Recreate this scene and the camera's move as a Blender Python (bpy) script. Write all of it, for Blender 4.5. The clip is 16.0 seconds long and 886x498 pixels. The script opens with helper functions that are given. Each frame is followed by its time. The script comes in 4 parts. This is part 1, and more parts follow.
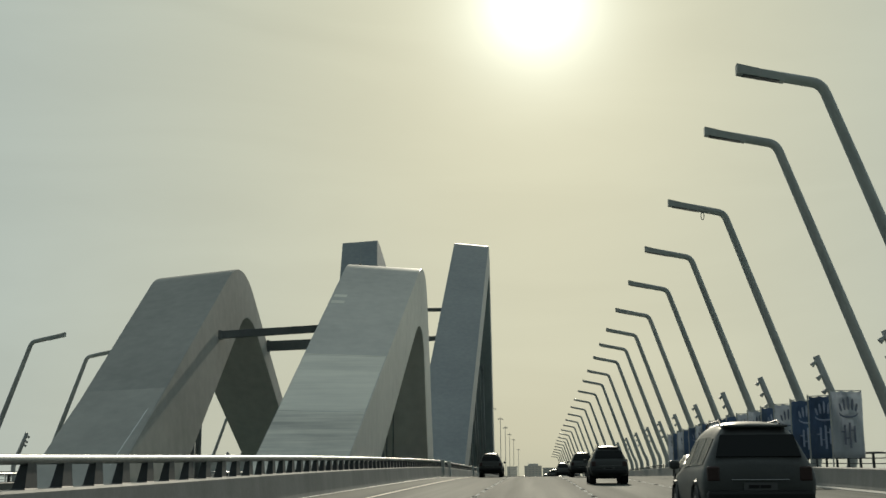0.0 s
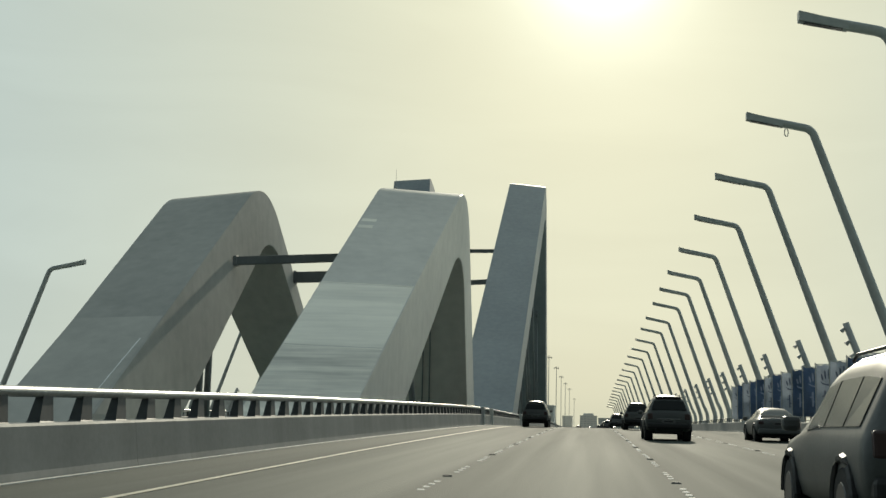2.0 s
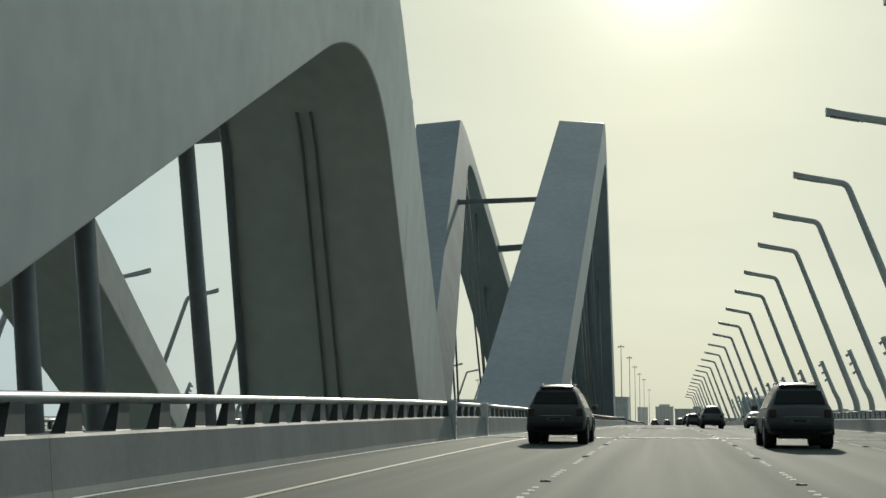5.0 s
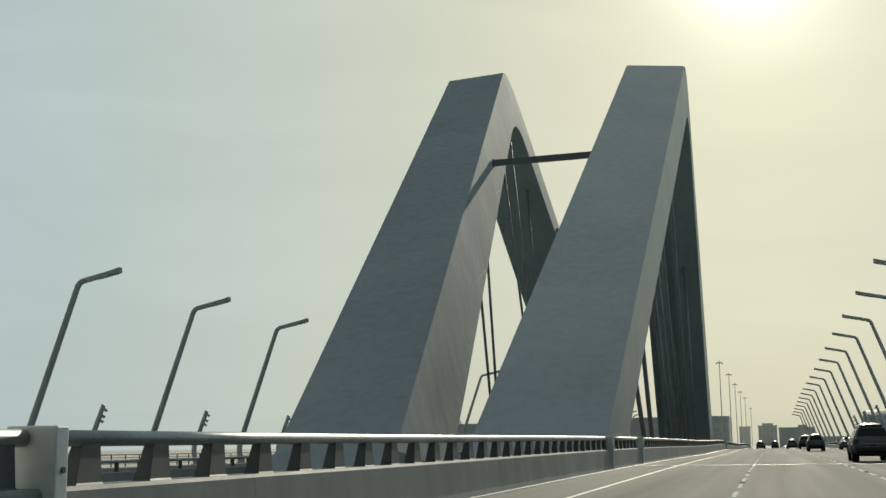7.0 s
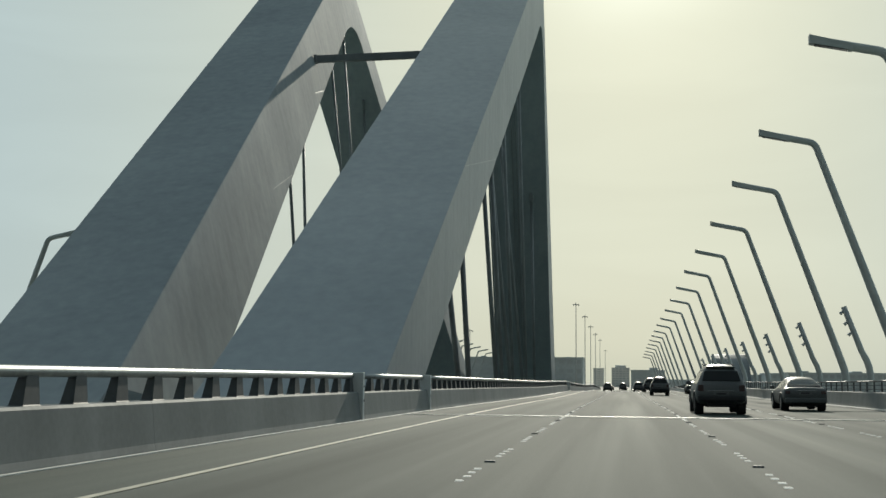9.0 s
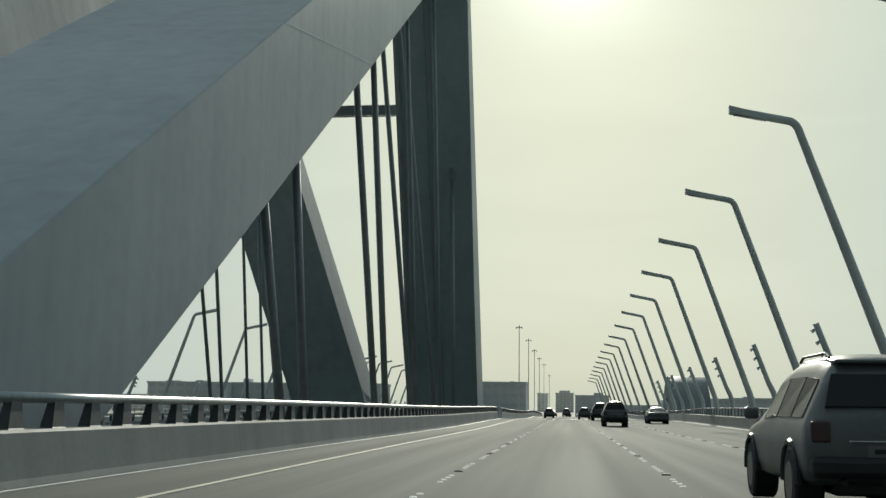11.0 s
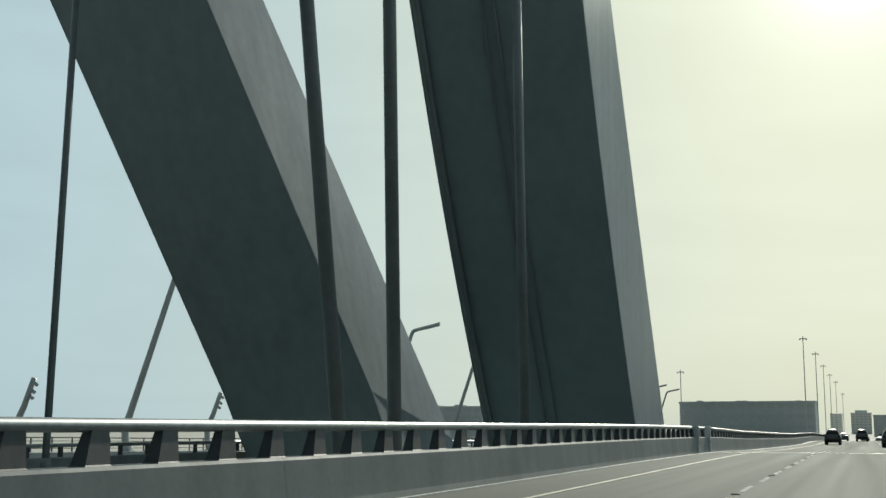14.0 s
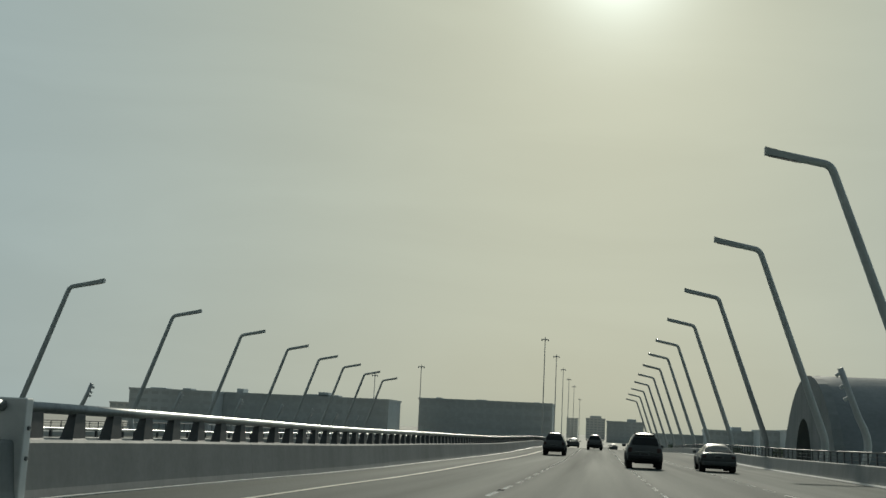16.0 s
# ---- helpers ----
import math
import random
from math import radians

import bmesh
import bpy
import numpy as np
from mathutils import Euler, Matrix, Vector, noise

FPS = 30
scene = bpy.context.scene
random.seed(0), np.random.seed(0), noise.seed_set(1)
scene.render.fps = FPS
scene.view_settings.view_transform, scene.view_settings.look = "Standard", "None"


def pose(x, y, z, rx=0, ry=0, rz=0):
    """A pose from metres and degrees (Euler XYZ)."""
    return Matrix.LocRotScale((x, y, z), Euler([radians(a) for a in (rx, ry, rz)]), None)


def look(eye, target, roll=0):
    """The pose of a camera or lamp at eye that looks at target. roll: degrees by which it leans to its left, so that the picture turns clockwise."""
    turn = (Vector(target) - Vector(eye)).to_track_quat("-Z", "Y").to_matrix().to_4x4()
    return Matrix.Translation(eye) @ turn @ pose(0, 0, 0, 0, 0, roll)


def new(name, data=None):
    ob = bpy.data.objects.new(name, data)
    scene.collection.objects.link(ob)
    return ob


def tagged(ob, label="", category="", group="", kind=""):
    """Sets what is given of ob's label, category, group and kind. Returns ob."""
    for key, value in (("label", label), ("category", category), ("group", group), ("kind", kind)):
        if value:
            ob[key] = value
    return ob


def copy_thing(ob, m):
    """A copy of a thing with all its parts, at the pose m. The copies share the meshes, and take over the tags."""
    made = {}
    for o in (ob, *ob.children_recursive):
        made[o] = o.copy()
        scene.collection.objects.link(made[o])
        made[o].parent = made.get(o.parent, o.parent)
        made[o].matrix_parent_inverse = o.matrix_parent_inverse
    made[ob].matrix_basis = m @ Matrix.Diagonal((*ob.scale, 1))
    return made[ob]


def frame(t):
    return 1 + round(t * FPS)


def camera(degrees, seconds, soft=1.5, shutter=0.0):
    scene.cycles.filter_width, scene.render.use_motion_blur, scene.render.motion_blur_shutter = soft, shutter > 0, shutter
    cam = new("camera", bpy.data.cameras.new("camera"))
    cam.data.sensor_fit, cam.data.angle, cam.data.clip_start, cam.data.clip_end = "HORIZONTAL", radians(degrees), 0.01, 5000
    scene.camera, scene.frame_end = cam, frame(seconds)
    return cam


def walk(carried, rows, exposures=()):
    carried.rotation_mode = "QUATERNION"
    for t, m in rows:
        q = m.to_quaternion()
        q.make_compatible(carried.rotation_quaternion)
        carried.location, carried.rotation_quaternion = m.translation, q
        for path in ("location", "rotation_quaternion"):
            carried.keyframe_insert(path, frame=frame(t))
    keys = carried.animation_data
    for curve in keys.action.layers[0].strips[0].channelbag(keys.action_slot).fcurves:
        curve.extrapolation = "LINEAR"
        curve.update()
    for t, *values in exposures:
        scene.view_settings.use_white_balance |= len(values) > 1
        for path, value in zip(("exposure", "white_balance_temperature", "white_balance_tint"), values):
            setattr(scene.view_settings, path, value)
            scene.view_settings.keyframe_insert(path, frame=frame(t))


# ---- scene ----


ROAD = ((90, 0.02), (110, 0.27), (130, 0.56), (150, 0.9), (170, 1.18), (190, 1.42), (210, 1.58), (230, 1.57), (250, 1.57), (270, 1.53), (290, 1.45), (310, 1.35), (330, 1.27),
        (350, 1.24), (370, 1.22), (390, 1.12), (410, 0.85), (430, 0.67), (450, 0.48), (470, 0.33), (490, 0.27), (535, 0.07), (580, -0.52), (625, -1.29), (670, -2.14), (715, -3.02))


def road_z(y):
    """Height of the carriageway along the bridge: the rise, the long crest, then a long gentle fall."""
    if y <= ROAD[0][0]:
        return ROAD[0][1] + 0.016 * (y - ROAD[0][0])
    if y >= ROAD[-1][0]:
        return max(ROAD[-1][1] - 0.02 * (y - ROAD[-1][0]), -11.6)
    i = next(k for k in range(len(ROAD) - 1) if y <= ROAD[k + 1][0])

    def slope(k):
        a, b = ROAD[max(k - 1, 0)], ROAD[min(k + 1, len(ROAD) - 1)]
        return (b[1] - a[1]) / (b[0] - a[0])
    (y0, z0), (y1, z1) = ROAD[i], ROAD[i + 1]
    h = y1 - y0
    t = (y - y0) / h
    return z0 * (1 + 2 * t) * (1 - t) ** 2 + h * slope(i) * t * (1 - t) ** 2 + z1 * t * t * (3 - 2 * t) + h * slope(i + 1) * t * t * (t - 1)


# ---- camera and its drive: seconds, x, y, pitch, heading, roll ----
EYE = 1.19
cam = camera(40.8, 16.0, soft=1.5)
DRIVE = [
    (0.0, -0.15, 110.40, 10.90, 4.35, -0.22),
    (0.5, 0.08, 116.64, 9.05, 4.66, -0.75),
    (1.0, 0.32, 113.16, 8.19, 6.09, -1.55),
    (1.5, 0.36, 114.30, 8.11, 6.18, 0.58),
    (2.0, 0.27, 119.73, 8.35, 7.25, 1.50),
    (2.5, 0.06, 127.70, 8.34, 7.83, 1.87),
    (3.0, -0.05, 135.66, 8.00, 7.60, 1.57),
    (3.5, -0.10, 143.53, 7.44, 7.41, 0.90),
    (4.0, -0.14, 150.84, 7.09, 7.50, 0.86),
    (4.5, -0.10, 159.04, 7.67, 8.38, -0.01),
    (5.0, -0.26, 166.47, 8.06, 10.61, 0.25),
    (7.5, -1.40, 210.85, 9.31, 15.25, -0.96),
    (8.0, -0.82, 211.92, 8.85, 13.29, -0.13),
    (8.5, -0.23, 214.23, 7.24, 10.60, -0.07),
    (9.0, -0.19, 221.69, 6.18, 8.63, 0.53),
    (11.5, -0.03, 262.19, 7.88, 5.94, 0.63),
    (12.0, 0.17, 273.27, 8.59, 7.41, -0.11),
    (12.5, 0.27, 285.79, 9.39, 9.57, 1.03),
    (13.0, 0.30, 297.53, 8.32, 14.13, 1.28),
    (13.5, 0.26, 311.28, 8.54, 16.10, 0.52),
    (14.0, 0.18, 324.51, 8.48, 19.32, -0.06),
    (14.5, 0.12, 337.12, 8.18, 19.11, -0.56),
    (15.0, 0.12, 348.90, 5.12, 17.06, 0.58),
    (15.5, 0.12, 360.77, 6.54, 14.03, 1.71),
    (16.0, 0.05, 373.72, 8.35, 7.77, 2.75),
]
walk(cam, [(t, pose(x, y, road_z(y) + EYE, 90 + p, 0, h) @ pose(0, 0, 0, 0, 0, r)) for t, x, y, p, h, r in DRIVE],
     exposures=[(0.0, -0.2, 6950, 6), (0.5, 0.2, 6950, 6), (1.0, 0.05, 6950, 6), (2.0, 0.12, 6900, 5), (2.5, 0.02, 6850, 5), (3.0, -0.06, 6700, 5), (3.5, 0.2, 6650, 5), (4.0, 0.12, 6550, 5), (4.5, 0.22, 6500, 5), (5.0, 0.14, 6500, 5), (7.5, -0.05, 6850, 6), (8.0, -0.4, 6750, 6), (8.5, 0.05, 6500, 6), (9.0, 0.05, 6450, 6),
                (11.5, 0.1, 6350, 4), (12.0, 0.14, 6350, 4), (12.5, -0.15, 6350, 4), (14.0, 0.2, 6300, 3), (15.0, 0.14, 6300, 3), (15.5, 0.06, 6300, 3), (16.0, -0.42, 6450, 4)])

# ---- sky and sun: low sun straight ahead, dusty air ----
SUN_EL, SUN_AZ = 22.5, 0.4
world = bpy.data.worlds.new("sky")
scene.world = world
world.use_nodes = True
wn, wl = world.node_tree.nodes, world.node_tree.links
wn.clear()
sky = wn.new("ShaderNodeTexSky")
sky.sky_type, sky.sun_disc = "NISHITA", False
sky.sun_elevation, sky.sun_rotation = radians(SUN_EL), radians(SUN_AZ)
sky.air_density, sky.dust_density, sky.ozone_density, sky.altitude = 1.0, 2.5, 1.0, 0.0
hsv = wn.new("ShaderNodeHueSaturation")
hsv.inputs["Saturation"].default_value = 0.6
tint = wn.new("ShaderNodeMix")
tint.data_type, tint.blend_type = "RGBA", "MULTIPLY"
tint.inputs[0].default_value = 1.0
tint.inputs[7].default_value = (1.04, 1.0, 0.82, 1)
bg = wn.new("ShaderNodeBackground")
bg.inputs["Strength"].default_value = 0.045
wo = wn.new("ShaderNodeOutputWorld")
wl.new(sky.outputs[0], hsv.inputs["Color"])
wl.new(hsv.outputs[0], tint.inputs[6])
haze = wn.new("ShaderNodeMix")
haze.data_type = "RGBA"
haze.inputs[0].default_value = 0.90
wl.new(tint.outputs[2], haze.inputs[6])
# dust scatters forward: the veil is brightest towards the sun and fades behind
VEIL_SUN, VEIL_FAR = (12.9, 13.3, 10.8, 1), (10.8, 13.9, 15.5, 1)
# bright dusty aureole close round the sun
tc = wn.new("ShaderNodeTexCoord")
dot = wn.new("ShaderNodeVectorMath")
dot.operation = "DOT_PRODUCT"
dot.inputs[1].default_value = (math.sin(radians(SUN_AZ)) * math.cos(radians(SUN_EL)), math.cos(radians(SUN_AZ)) * math.cos(radians(SUN_EL)), math.sin(radians(SUN_EL)))
wl.new(tc.outputs["Generated"], dot.inputs[0])
lift = wn.new("ShaderNodeMath")
lift.operation = "MULTIPLY_ADD"
lift.inputs[1].default_value, lift.inputs[2].default_value = 0.5, 0.5
wl.new(dot.outputs["Value"], lift.inputs[0])
lobe = wn.new("ShaderNodeMath")
lobe.operation = "POWER"
lobe.inputs[1].default_value = 1.2
wl.new(lift.outputs[0], lobe.inputs[0])
veil = wn.new("ShaderNodeMath")
veil.operation = "MULTIPLY_ADD"
veil.inputs[1].default_value, veil.inputs[2].default_value = 1.0, 0.03
wl.new(lobe.outputs[0], veil.inputs[0])
veil_col = wn.new("ShaderNodeVectorMath")
veil_col.operation = "SCALE"
near = wn.new("ShaderNodeMath")
near.operation = "POWER"
near.inputs[1].default_value = 9.0
clip = wn.new("ShaderNodeMath")
clip.operation = "MAXIMUM"
clip.inputs[1].default_value = 0.0
wl.new(dot.outputs["Value"], clip.inputs[0])
wl.new(clip.outputs[0], near.inputs[0])
veil_mix = wn.new("ShaderNodeMix")
veil_mix.data_type = "RGBA"
veil_mix.inputs[6].default_value, veil_mix.inputs[7].default_value = VEIL_FAR, VEIL_SUN
wl.new(near.outputs[0], veil_mix.inputs[0])
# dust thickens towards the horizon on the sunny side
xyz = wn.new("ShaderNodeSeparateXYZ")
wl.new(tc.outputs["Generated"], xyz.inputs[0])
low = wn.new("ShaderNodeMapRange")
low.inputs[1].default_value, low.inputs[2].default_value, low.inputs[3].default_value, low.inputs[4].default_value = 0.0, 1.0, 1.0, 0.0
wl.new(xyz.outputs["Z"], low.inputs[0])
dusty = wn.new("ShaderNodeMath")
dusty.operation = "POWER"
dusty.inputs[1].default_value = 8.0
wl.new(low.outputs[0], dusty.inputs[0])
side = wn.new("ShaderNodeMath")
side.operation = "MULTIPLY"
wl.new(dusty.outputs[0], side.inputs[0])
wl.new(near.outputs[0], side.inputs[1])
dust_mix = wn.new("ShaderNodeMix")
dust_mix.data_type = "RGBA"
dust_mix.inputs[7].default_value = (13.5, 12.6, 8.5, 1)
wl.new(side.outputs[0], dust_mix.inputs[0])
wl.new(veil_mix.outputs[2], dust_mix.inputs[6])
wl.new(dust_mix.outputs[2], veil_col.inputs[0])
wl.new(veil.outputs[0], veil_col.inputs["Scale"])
# faint high cloud
cloud_map = wn.new("ShaderNodeMapping")
cloud_map.inputs["Scale"].default_value = (2.2, 2.2, 9.0)
wl.new(tc.outputs["Generated"], cloud_map.inputs["Vector"])
cloud = wn.new("ShaderNodeTexNoise")
cloud.inputs["Scale"].default_value, cloud.inputs["Detail"].default_value, cloud.inputs["Distortion"].default_value = 1.6, 7.0, 0.8
wl.new(cloud_map.outputs[0], cloud.inputs["Vector"])
thin = wn.new("ShaderNodeMapRange")
thin.inputs[1].default_value, thin.inputs[2].default_value, thin.inputs[3].default_value, thin.inputs[4].default_value = 0.35, 0.7, 0.965, 1.04
wl.new(cloud.outputs[0], thin.inputs[0])
clouded = wn.new("ShaderNodeVectorMath")
clouded.operation = "SCALE"
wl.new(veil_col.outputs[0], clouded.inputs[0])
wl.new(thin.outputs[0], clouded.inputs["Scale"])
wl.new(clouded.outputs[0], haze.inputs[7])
glow = None
for sharp, gain in ((1400.0, 15.0), (420.0, 9.0), (90.0, 1.7)):
    pw = wn.new("ShaderNodeMath")
    pw.operation = "POWER"
    pw.inputs[1].default_value = sharp
    wl.new(clip.outputs[0], pw.inputs[0])
    ml = wn.new("ShaderNodeMath")
    ml.operation = "MULTIPLY_ADD"
    ml.inputs[1].default_value, ml.inputs[2].default_value = gain, 0.0
    wl.new(pw.outputs[0], ml.inputs[0])
    if glow:
        wl.new(glow.outputs[0], ml.inputs[2])
    glow = ml
halo = wn.new("ShaderNodeVectorMath")
halo.operation = "SCALE"
halo.inputs[0].default_value = (0.90, 1.0, 1.0)
wl.new(glow.outputs[0], halo.inputs["Scale"])
sumv = wn.new("ShaderNodeVectorMath")
sumv.operation = "ADD"
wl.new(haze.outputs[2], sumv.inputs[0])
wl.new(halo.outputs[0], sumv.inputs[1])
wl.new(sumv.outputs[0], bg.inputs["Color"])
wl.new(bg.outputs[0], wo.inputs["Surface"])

sun_data = bpy.data.lights.new("sun", "SUN")
sun_data.energy, sun_data.angle, sun_data.color = 3.4, radians(0.8), (1.0, 0.93, 0.80)
sun_dir = Vector((math.sin(radians(SUN_AZ)) * math.cos(radians(SUN_EL)), math.cos(radians(SUN_AZ)) * math.cos(radians(SUN_EL)), math.sin(radians(SUN_EL))))
sun = new("sun", sun_data)
sun.matrix_world = look(tuple(sun_dir * 200), (0, 0, 0))

# ---- materials ----
def material(name, base, dark=None, rough=0.5, metal=0.0, coarse=0.3, fine=8.0, bump=0.15, streak=0.0, rough_var=0.15, stretch=(1, 1, 1), spec=0.5, streak_map=(1.6, 1.6, 0.05)):
    """Two scales of noise in world space vary colour, roughness and relief; streak adds vertical run-off marks."""
    m = bpy.data.materials.new(name)
    m.use_nodes = True
    n, l = m.node_tree.nodes, m.node_tree.links
    b = n["Principled BSDF"]
    dark = dark or tuple(c * 0.72 for c in base)
    geo = n.new("ShaderNodeNewGeometry")
    mp = n.new("ShaderNodeMapping")
    mp.inputs["Scale"].default_value = stretch
    l.new(geo.outputs["Position"], mp.inputs["Vector"])
    big, small = n.new("ShaderNodeTexNoise"), n.new("ShaderNodeTexNoise")
    big.inputs["Scale"].default_value, big.inputs["Detail"].default_value = coarse, 6
    small.inputs["Scale"].default_value, small.inputs["Detail"].default_value = fine, 5
    l.new(mp.outputs[0], big.inputs["Vector"])
    l.new(mp.outputs[0], small.inputs["Vector"])
    mix = n.new("ShaderNodeMix")
    mix.data_type = "RGBA"
    mix.inputs[6].default_value, mix.inputs[7].default_value = (*dark, 1), (*base, 1)
    ramp = n.new("ShaderNodeMapRange")
    ramp.inputs[1].default_value, ramp.inputs[2].default_value = 0.32, 0.62
    add = n.new("ShaderNodeMath")
    add.operation = "MULTIPLY_ADD"
    add.inputs[1].default_value = 0.35
    l.new(small.outputs[0], add.inputs[0])
    sub = n.new("ShaderNodeMath")
    sub.operation = "MULTIPLY"
    sub.inputs[1].default_value = 0.65
    l.new(big.outputs[0], sub.inputs[0])
    l.new(sub.outputs[0], add.inputs[2])
    value = add.outputs[0]
    if streak:
        ms = n.new("ShaderNodeMapping")
        ms.inputs["Scale"].default_value = streak_map
        l.new(geo.outputs["Position"], ms.inputs["Vector"])
        run = n.new("ShaderNodeTexNoise")
        run.inputs["Scale"].default_value, run.inputs["Detail"].default_value = 0.8, 7
        l.new(ms.outputs[0], run.inputs["Vector"])
        mm = n.new("ShaderNodeMix")
        mm.inputs[0].default_value = streak
        l.new(value, mm.inputs[2])
        l.new(run.outputs[0], mm.inputs[3])
        value = mm.outputs[0]
    l.new(value, ramp.inputs[0])
    l.new(ramp.outputs[0], mix.inputs[0])
    l.new(mix.outputs[2], b.inputs["Base Color"])
    rr = n.new("ShaderNodeMapRange")
    rr.inputs[3].default_value, rr.inputs[4].default_value = min(1, rough + rough_var), max(0.03, rough - rough_var)
    l.new(value, rr.inputs[0])
    l.new(rr.outputs[0], b.inputs["Roughness"])
    b.inputs["Metallic"].default_value = metal
    b.inputs["Specular IOR Level"].default_value = spec
    if bump:
        bp = n.new("ShaderNodeBump")
        bp.inputs["Strength"].default_value, bp.inputs["Distance"].default_value = bump, 0.02
        l.new(small.outputs[0], bp.inputs["Height"])
        l.new(bp.outputs[0], b.inputs["Normal"])
    return m


def plain(name, base, rough=0.5, metal=0.0, transmission=0.0):
    m = bpy.data.materials.new(name)
    m.use_nodes = True
    b = m.node_tree.nodes["Principled BSDF"]
    b.inputs["Base Color"].default_value, b.inputs["Roughness"].default_value, b.inputs["Metallic"].default_value = (*base, 1), rough, metal
    b.inputs["Transmission Weight"].default_value = transmission
    return m


STEEL = material("arch_paint", (0.63, 0.62, 0.58), (0.46, 0.458, 0.435), 0.43, 0.0, 0.12, 1.4, 0.02, streak=0.18, spec=0.5)
STEEL_D = material("arch_paint_dull", (0.53, 0.52, 0.485), (0.37, 0.365, 0.345), 0.86, 0.0, 0.09, 1.4, 0.03, streak=0.18, spec=0.08)
STEEL_E = material("arch_paint_faded", (0.585, 0.57, 0.525), (0.42, 0.41, 0.385), 0.8, 0.0, 0.15, 1.4, 0.03, streak=0.18, spec=0.15)
STEEL_B = material("arch_paint_blue", (0.265, 0.30, 0.32), (0.195, 0.225, 0.245), 0.44, 0.0, 0.10, 2.0, 0.02, streak=0.3, spec=0.45)
STEEL_C = material("arch_paint_chalky", (0.32, 0.35, 0.36), (0.23, 0.255, 0.27), 0.84, 0.0, 0.10, 2.0, 0.03, streak=0.35, spec=0.12)
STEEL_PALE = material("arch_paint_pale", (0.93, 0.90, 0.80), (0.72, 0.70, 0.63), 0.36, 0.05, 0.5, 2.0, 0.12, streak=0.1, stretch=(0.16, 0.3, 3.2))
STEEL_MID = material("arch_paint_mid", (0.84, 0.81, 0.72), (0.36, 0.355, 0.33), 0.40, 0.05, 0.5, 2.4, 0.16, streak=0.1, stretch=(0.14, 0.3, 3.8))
PIPE = material("dark_pipe_paint", (0.10, 0.115, 0.12), None, 0.45, 0.3, 0.6, 6, 0.04)
LAMP = material("lamp_paint", (0.47, 0.485, 0.475), (0.36, 0.375, 0.37), 0.42, 0.0, 0.5, 6, 0.04)
RAIL = material("rail_steel", (0.36, 0.38, 0.38), (0.22, 0.23, 0.23), 0.42, 0.75, 0.7, 9, 0.05)
POST = material("rail_post_paint", (0.07, 0.076, 0.078), None, 0.6, 0.2, 0.8, 9, 0.05)
CONC = material("barrier_concrete", (0.20, 0.214, 0.21), (0.13, 0.142, 0.14), 0.7, 0, 0.35, 9, 0.07, streak=0.35)
ASPH = material("asphalt", (0.066, 0.082, 0.072), (0.030, 0.039, 0.035), 0.86, 0, 0.18, 60, 0.35, rough_var=0.14, streak=0.6, stretch=(2.2, 0.10, 1), spec=0.15, streak_map=(1.3, 0.014, 1))
DECK = material("deck_concrete", (0.38, 0.385, 0.37), None, 0.85, 0, 0.3, 8, 0.2)
WHITE = material("road_paint_white", (0.72, 0.72, 0.68), (0.5, 0.5, 0.48), 0.5, 0, 1.5, 40, 0.1)
YELLOW = material("road_paint_yellow", (0.46, 0.43, 0.34), (0.26, 0.25, 0.20), 0.7, 0, 1.5, 40, 0.1)
STUD = plain("ceramic_stud", (0.74, 0.74, 0.71), 0.75)
RUBBER = material("rubber", (0.025, 0.025, 0.026), None, 0.8, 0, 3, 30, 0.1)
SAND = material("sand_ground", (0.44, 0.41, 0.35), (0.34, 0.32, 0.275), 0.95, 0, 0.02, 0.8, 0.2)
WATER = material("channel_water", (0.40, 0.52, 0.48), None, 0.35, 0, 0.05, 0.6, 0.3, rough_var=0.03)
# far walls: distance haze is put into these lightened base colours
HAZE_A = material("facade_stone_hazed", (0.62, 0.66, 0.66), None, 0.9, 0, 0.02, 0.3, 0.0)
HAZE_B = material("facade_pale_hazed", (0.84, 0.84, 0.81), None, 0.9, 0, 0.02, 0.3, 0.0)
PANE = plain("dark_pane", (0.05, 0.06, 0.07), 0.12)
# far window glass, paled to stand in for the haze before it
PANE_FAR = plain("hazed_pane", (0.50, 0.53, 0.53), 0.5)
LEAF = material("foliage", (0.07, 0.10, 0.045), (0.035, 0.055, 0.025), 0.8, 0, 0.5, 5, 0.2)


def cloth(name, base, dark):
    """Thin woven cloth that lets part of the light through."""
    m = material(name, base, dark, 0.8, 0, 0.8, 20, 0.05)
    n, l = m.node_tree.nodes, m.node_tree.links
    b, out = n["Principled BSDF"], n["Material Output"]
    tr, mx = n.new("ShaderNodeBsdfTranslucent"), n.new("ShaderNodeMixShader")
    mx.inputs[0].default_value = 0.42
    l.new(b.inputs["Base Color"].links[0].from_socket, tr.inputs["Color"])
    l.new(b.outputs[0], mx.inputs[1])
    l.new(tr.outputs[0], mx.inputs[2])
    l.new(mx.outputs[0], out.inputs["Surface"])
    return m


BLUE = cloth("banner_blue", (0.15, 0.22, 0.34), (0.09, 0.14, 0.23))
PALE = cloth("banner_pale", (0.60, 0.64, 0.69), (0.45, 0.49, 0.55))
INK = plain("banner_print", (0.34, 0.40, 0.55), 0.6)
INK_D = plain("banner_print_dark", (0.17, 0.19, 0.26), 0.6)
# black paint lifted to grey: the haze veil is put into its colour
BLACK_CAR = material("car_paint_black_hazed", (0.115, 0.12, 0.118), (0.085, 0.09, 0.09), 0.42, 0.0, 1, 20, 0.0, rough_var=0.05, spec=0.4)
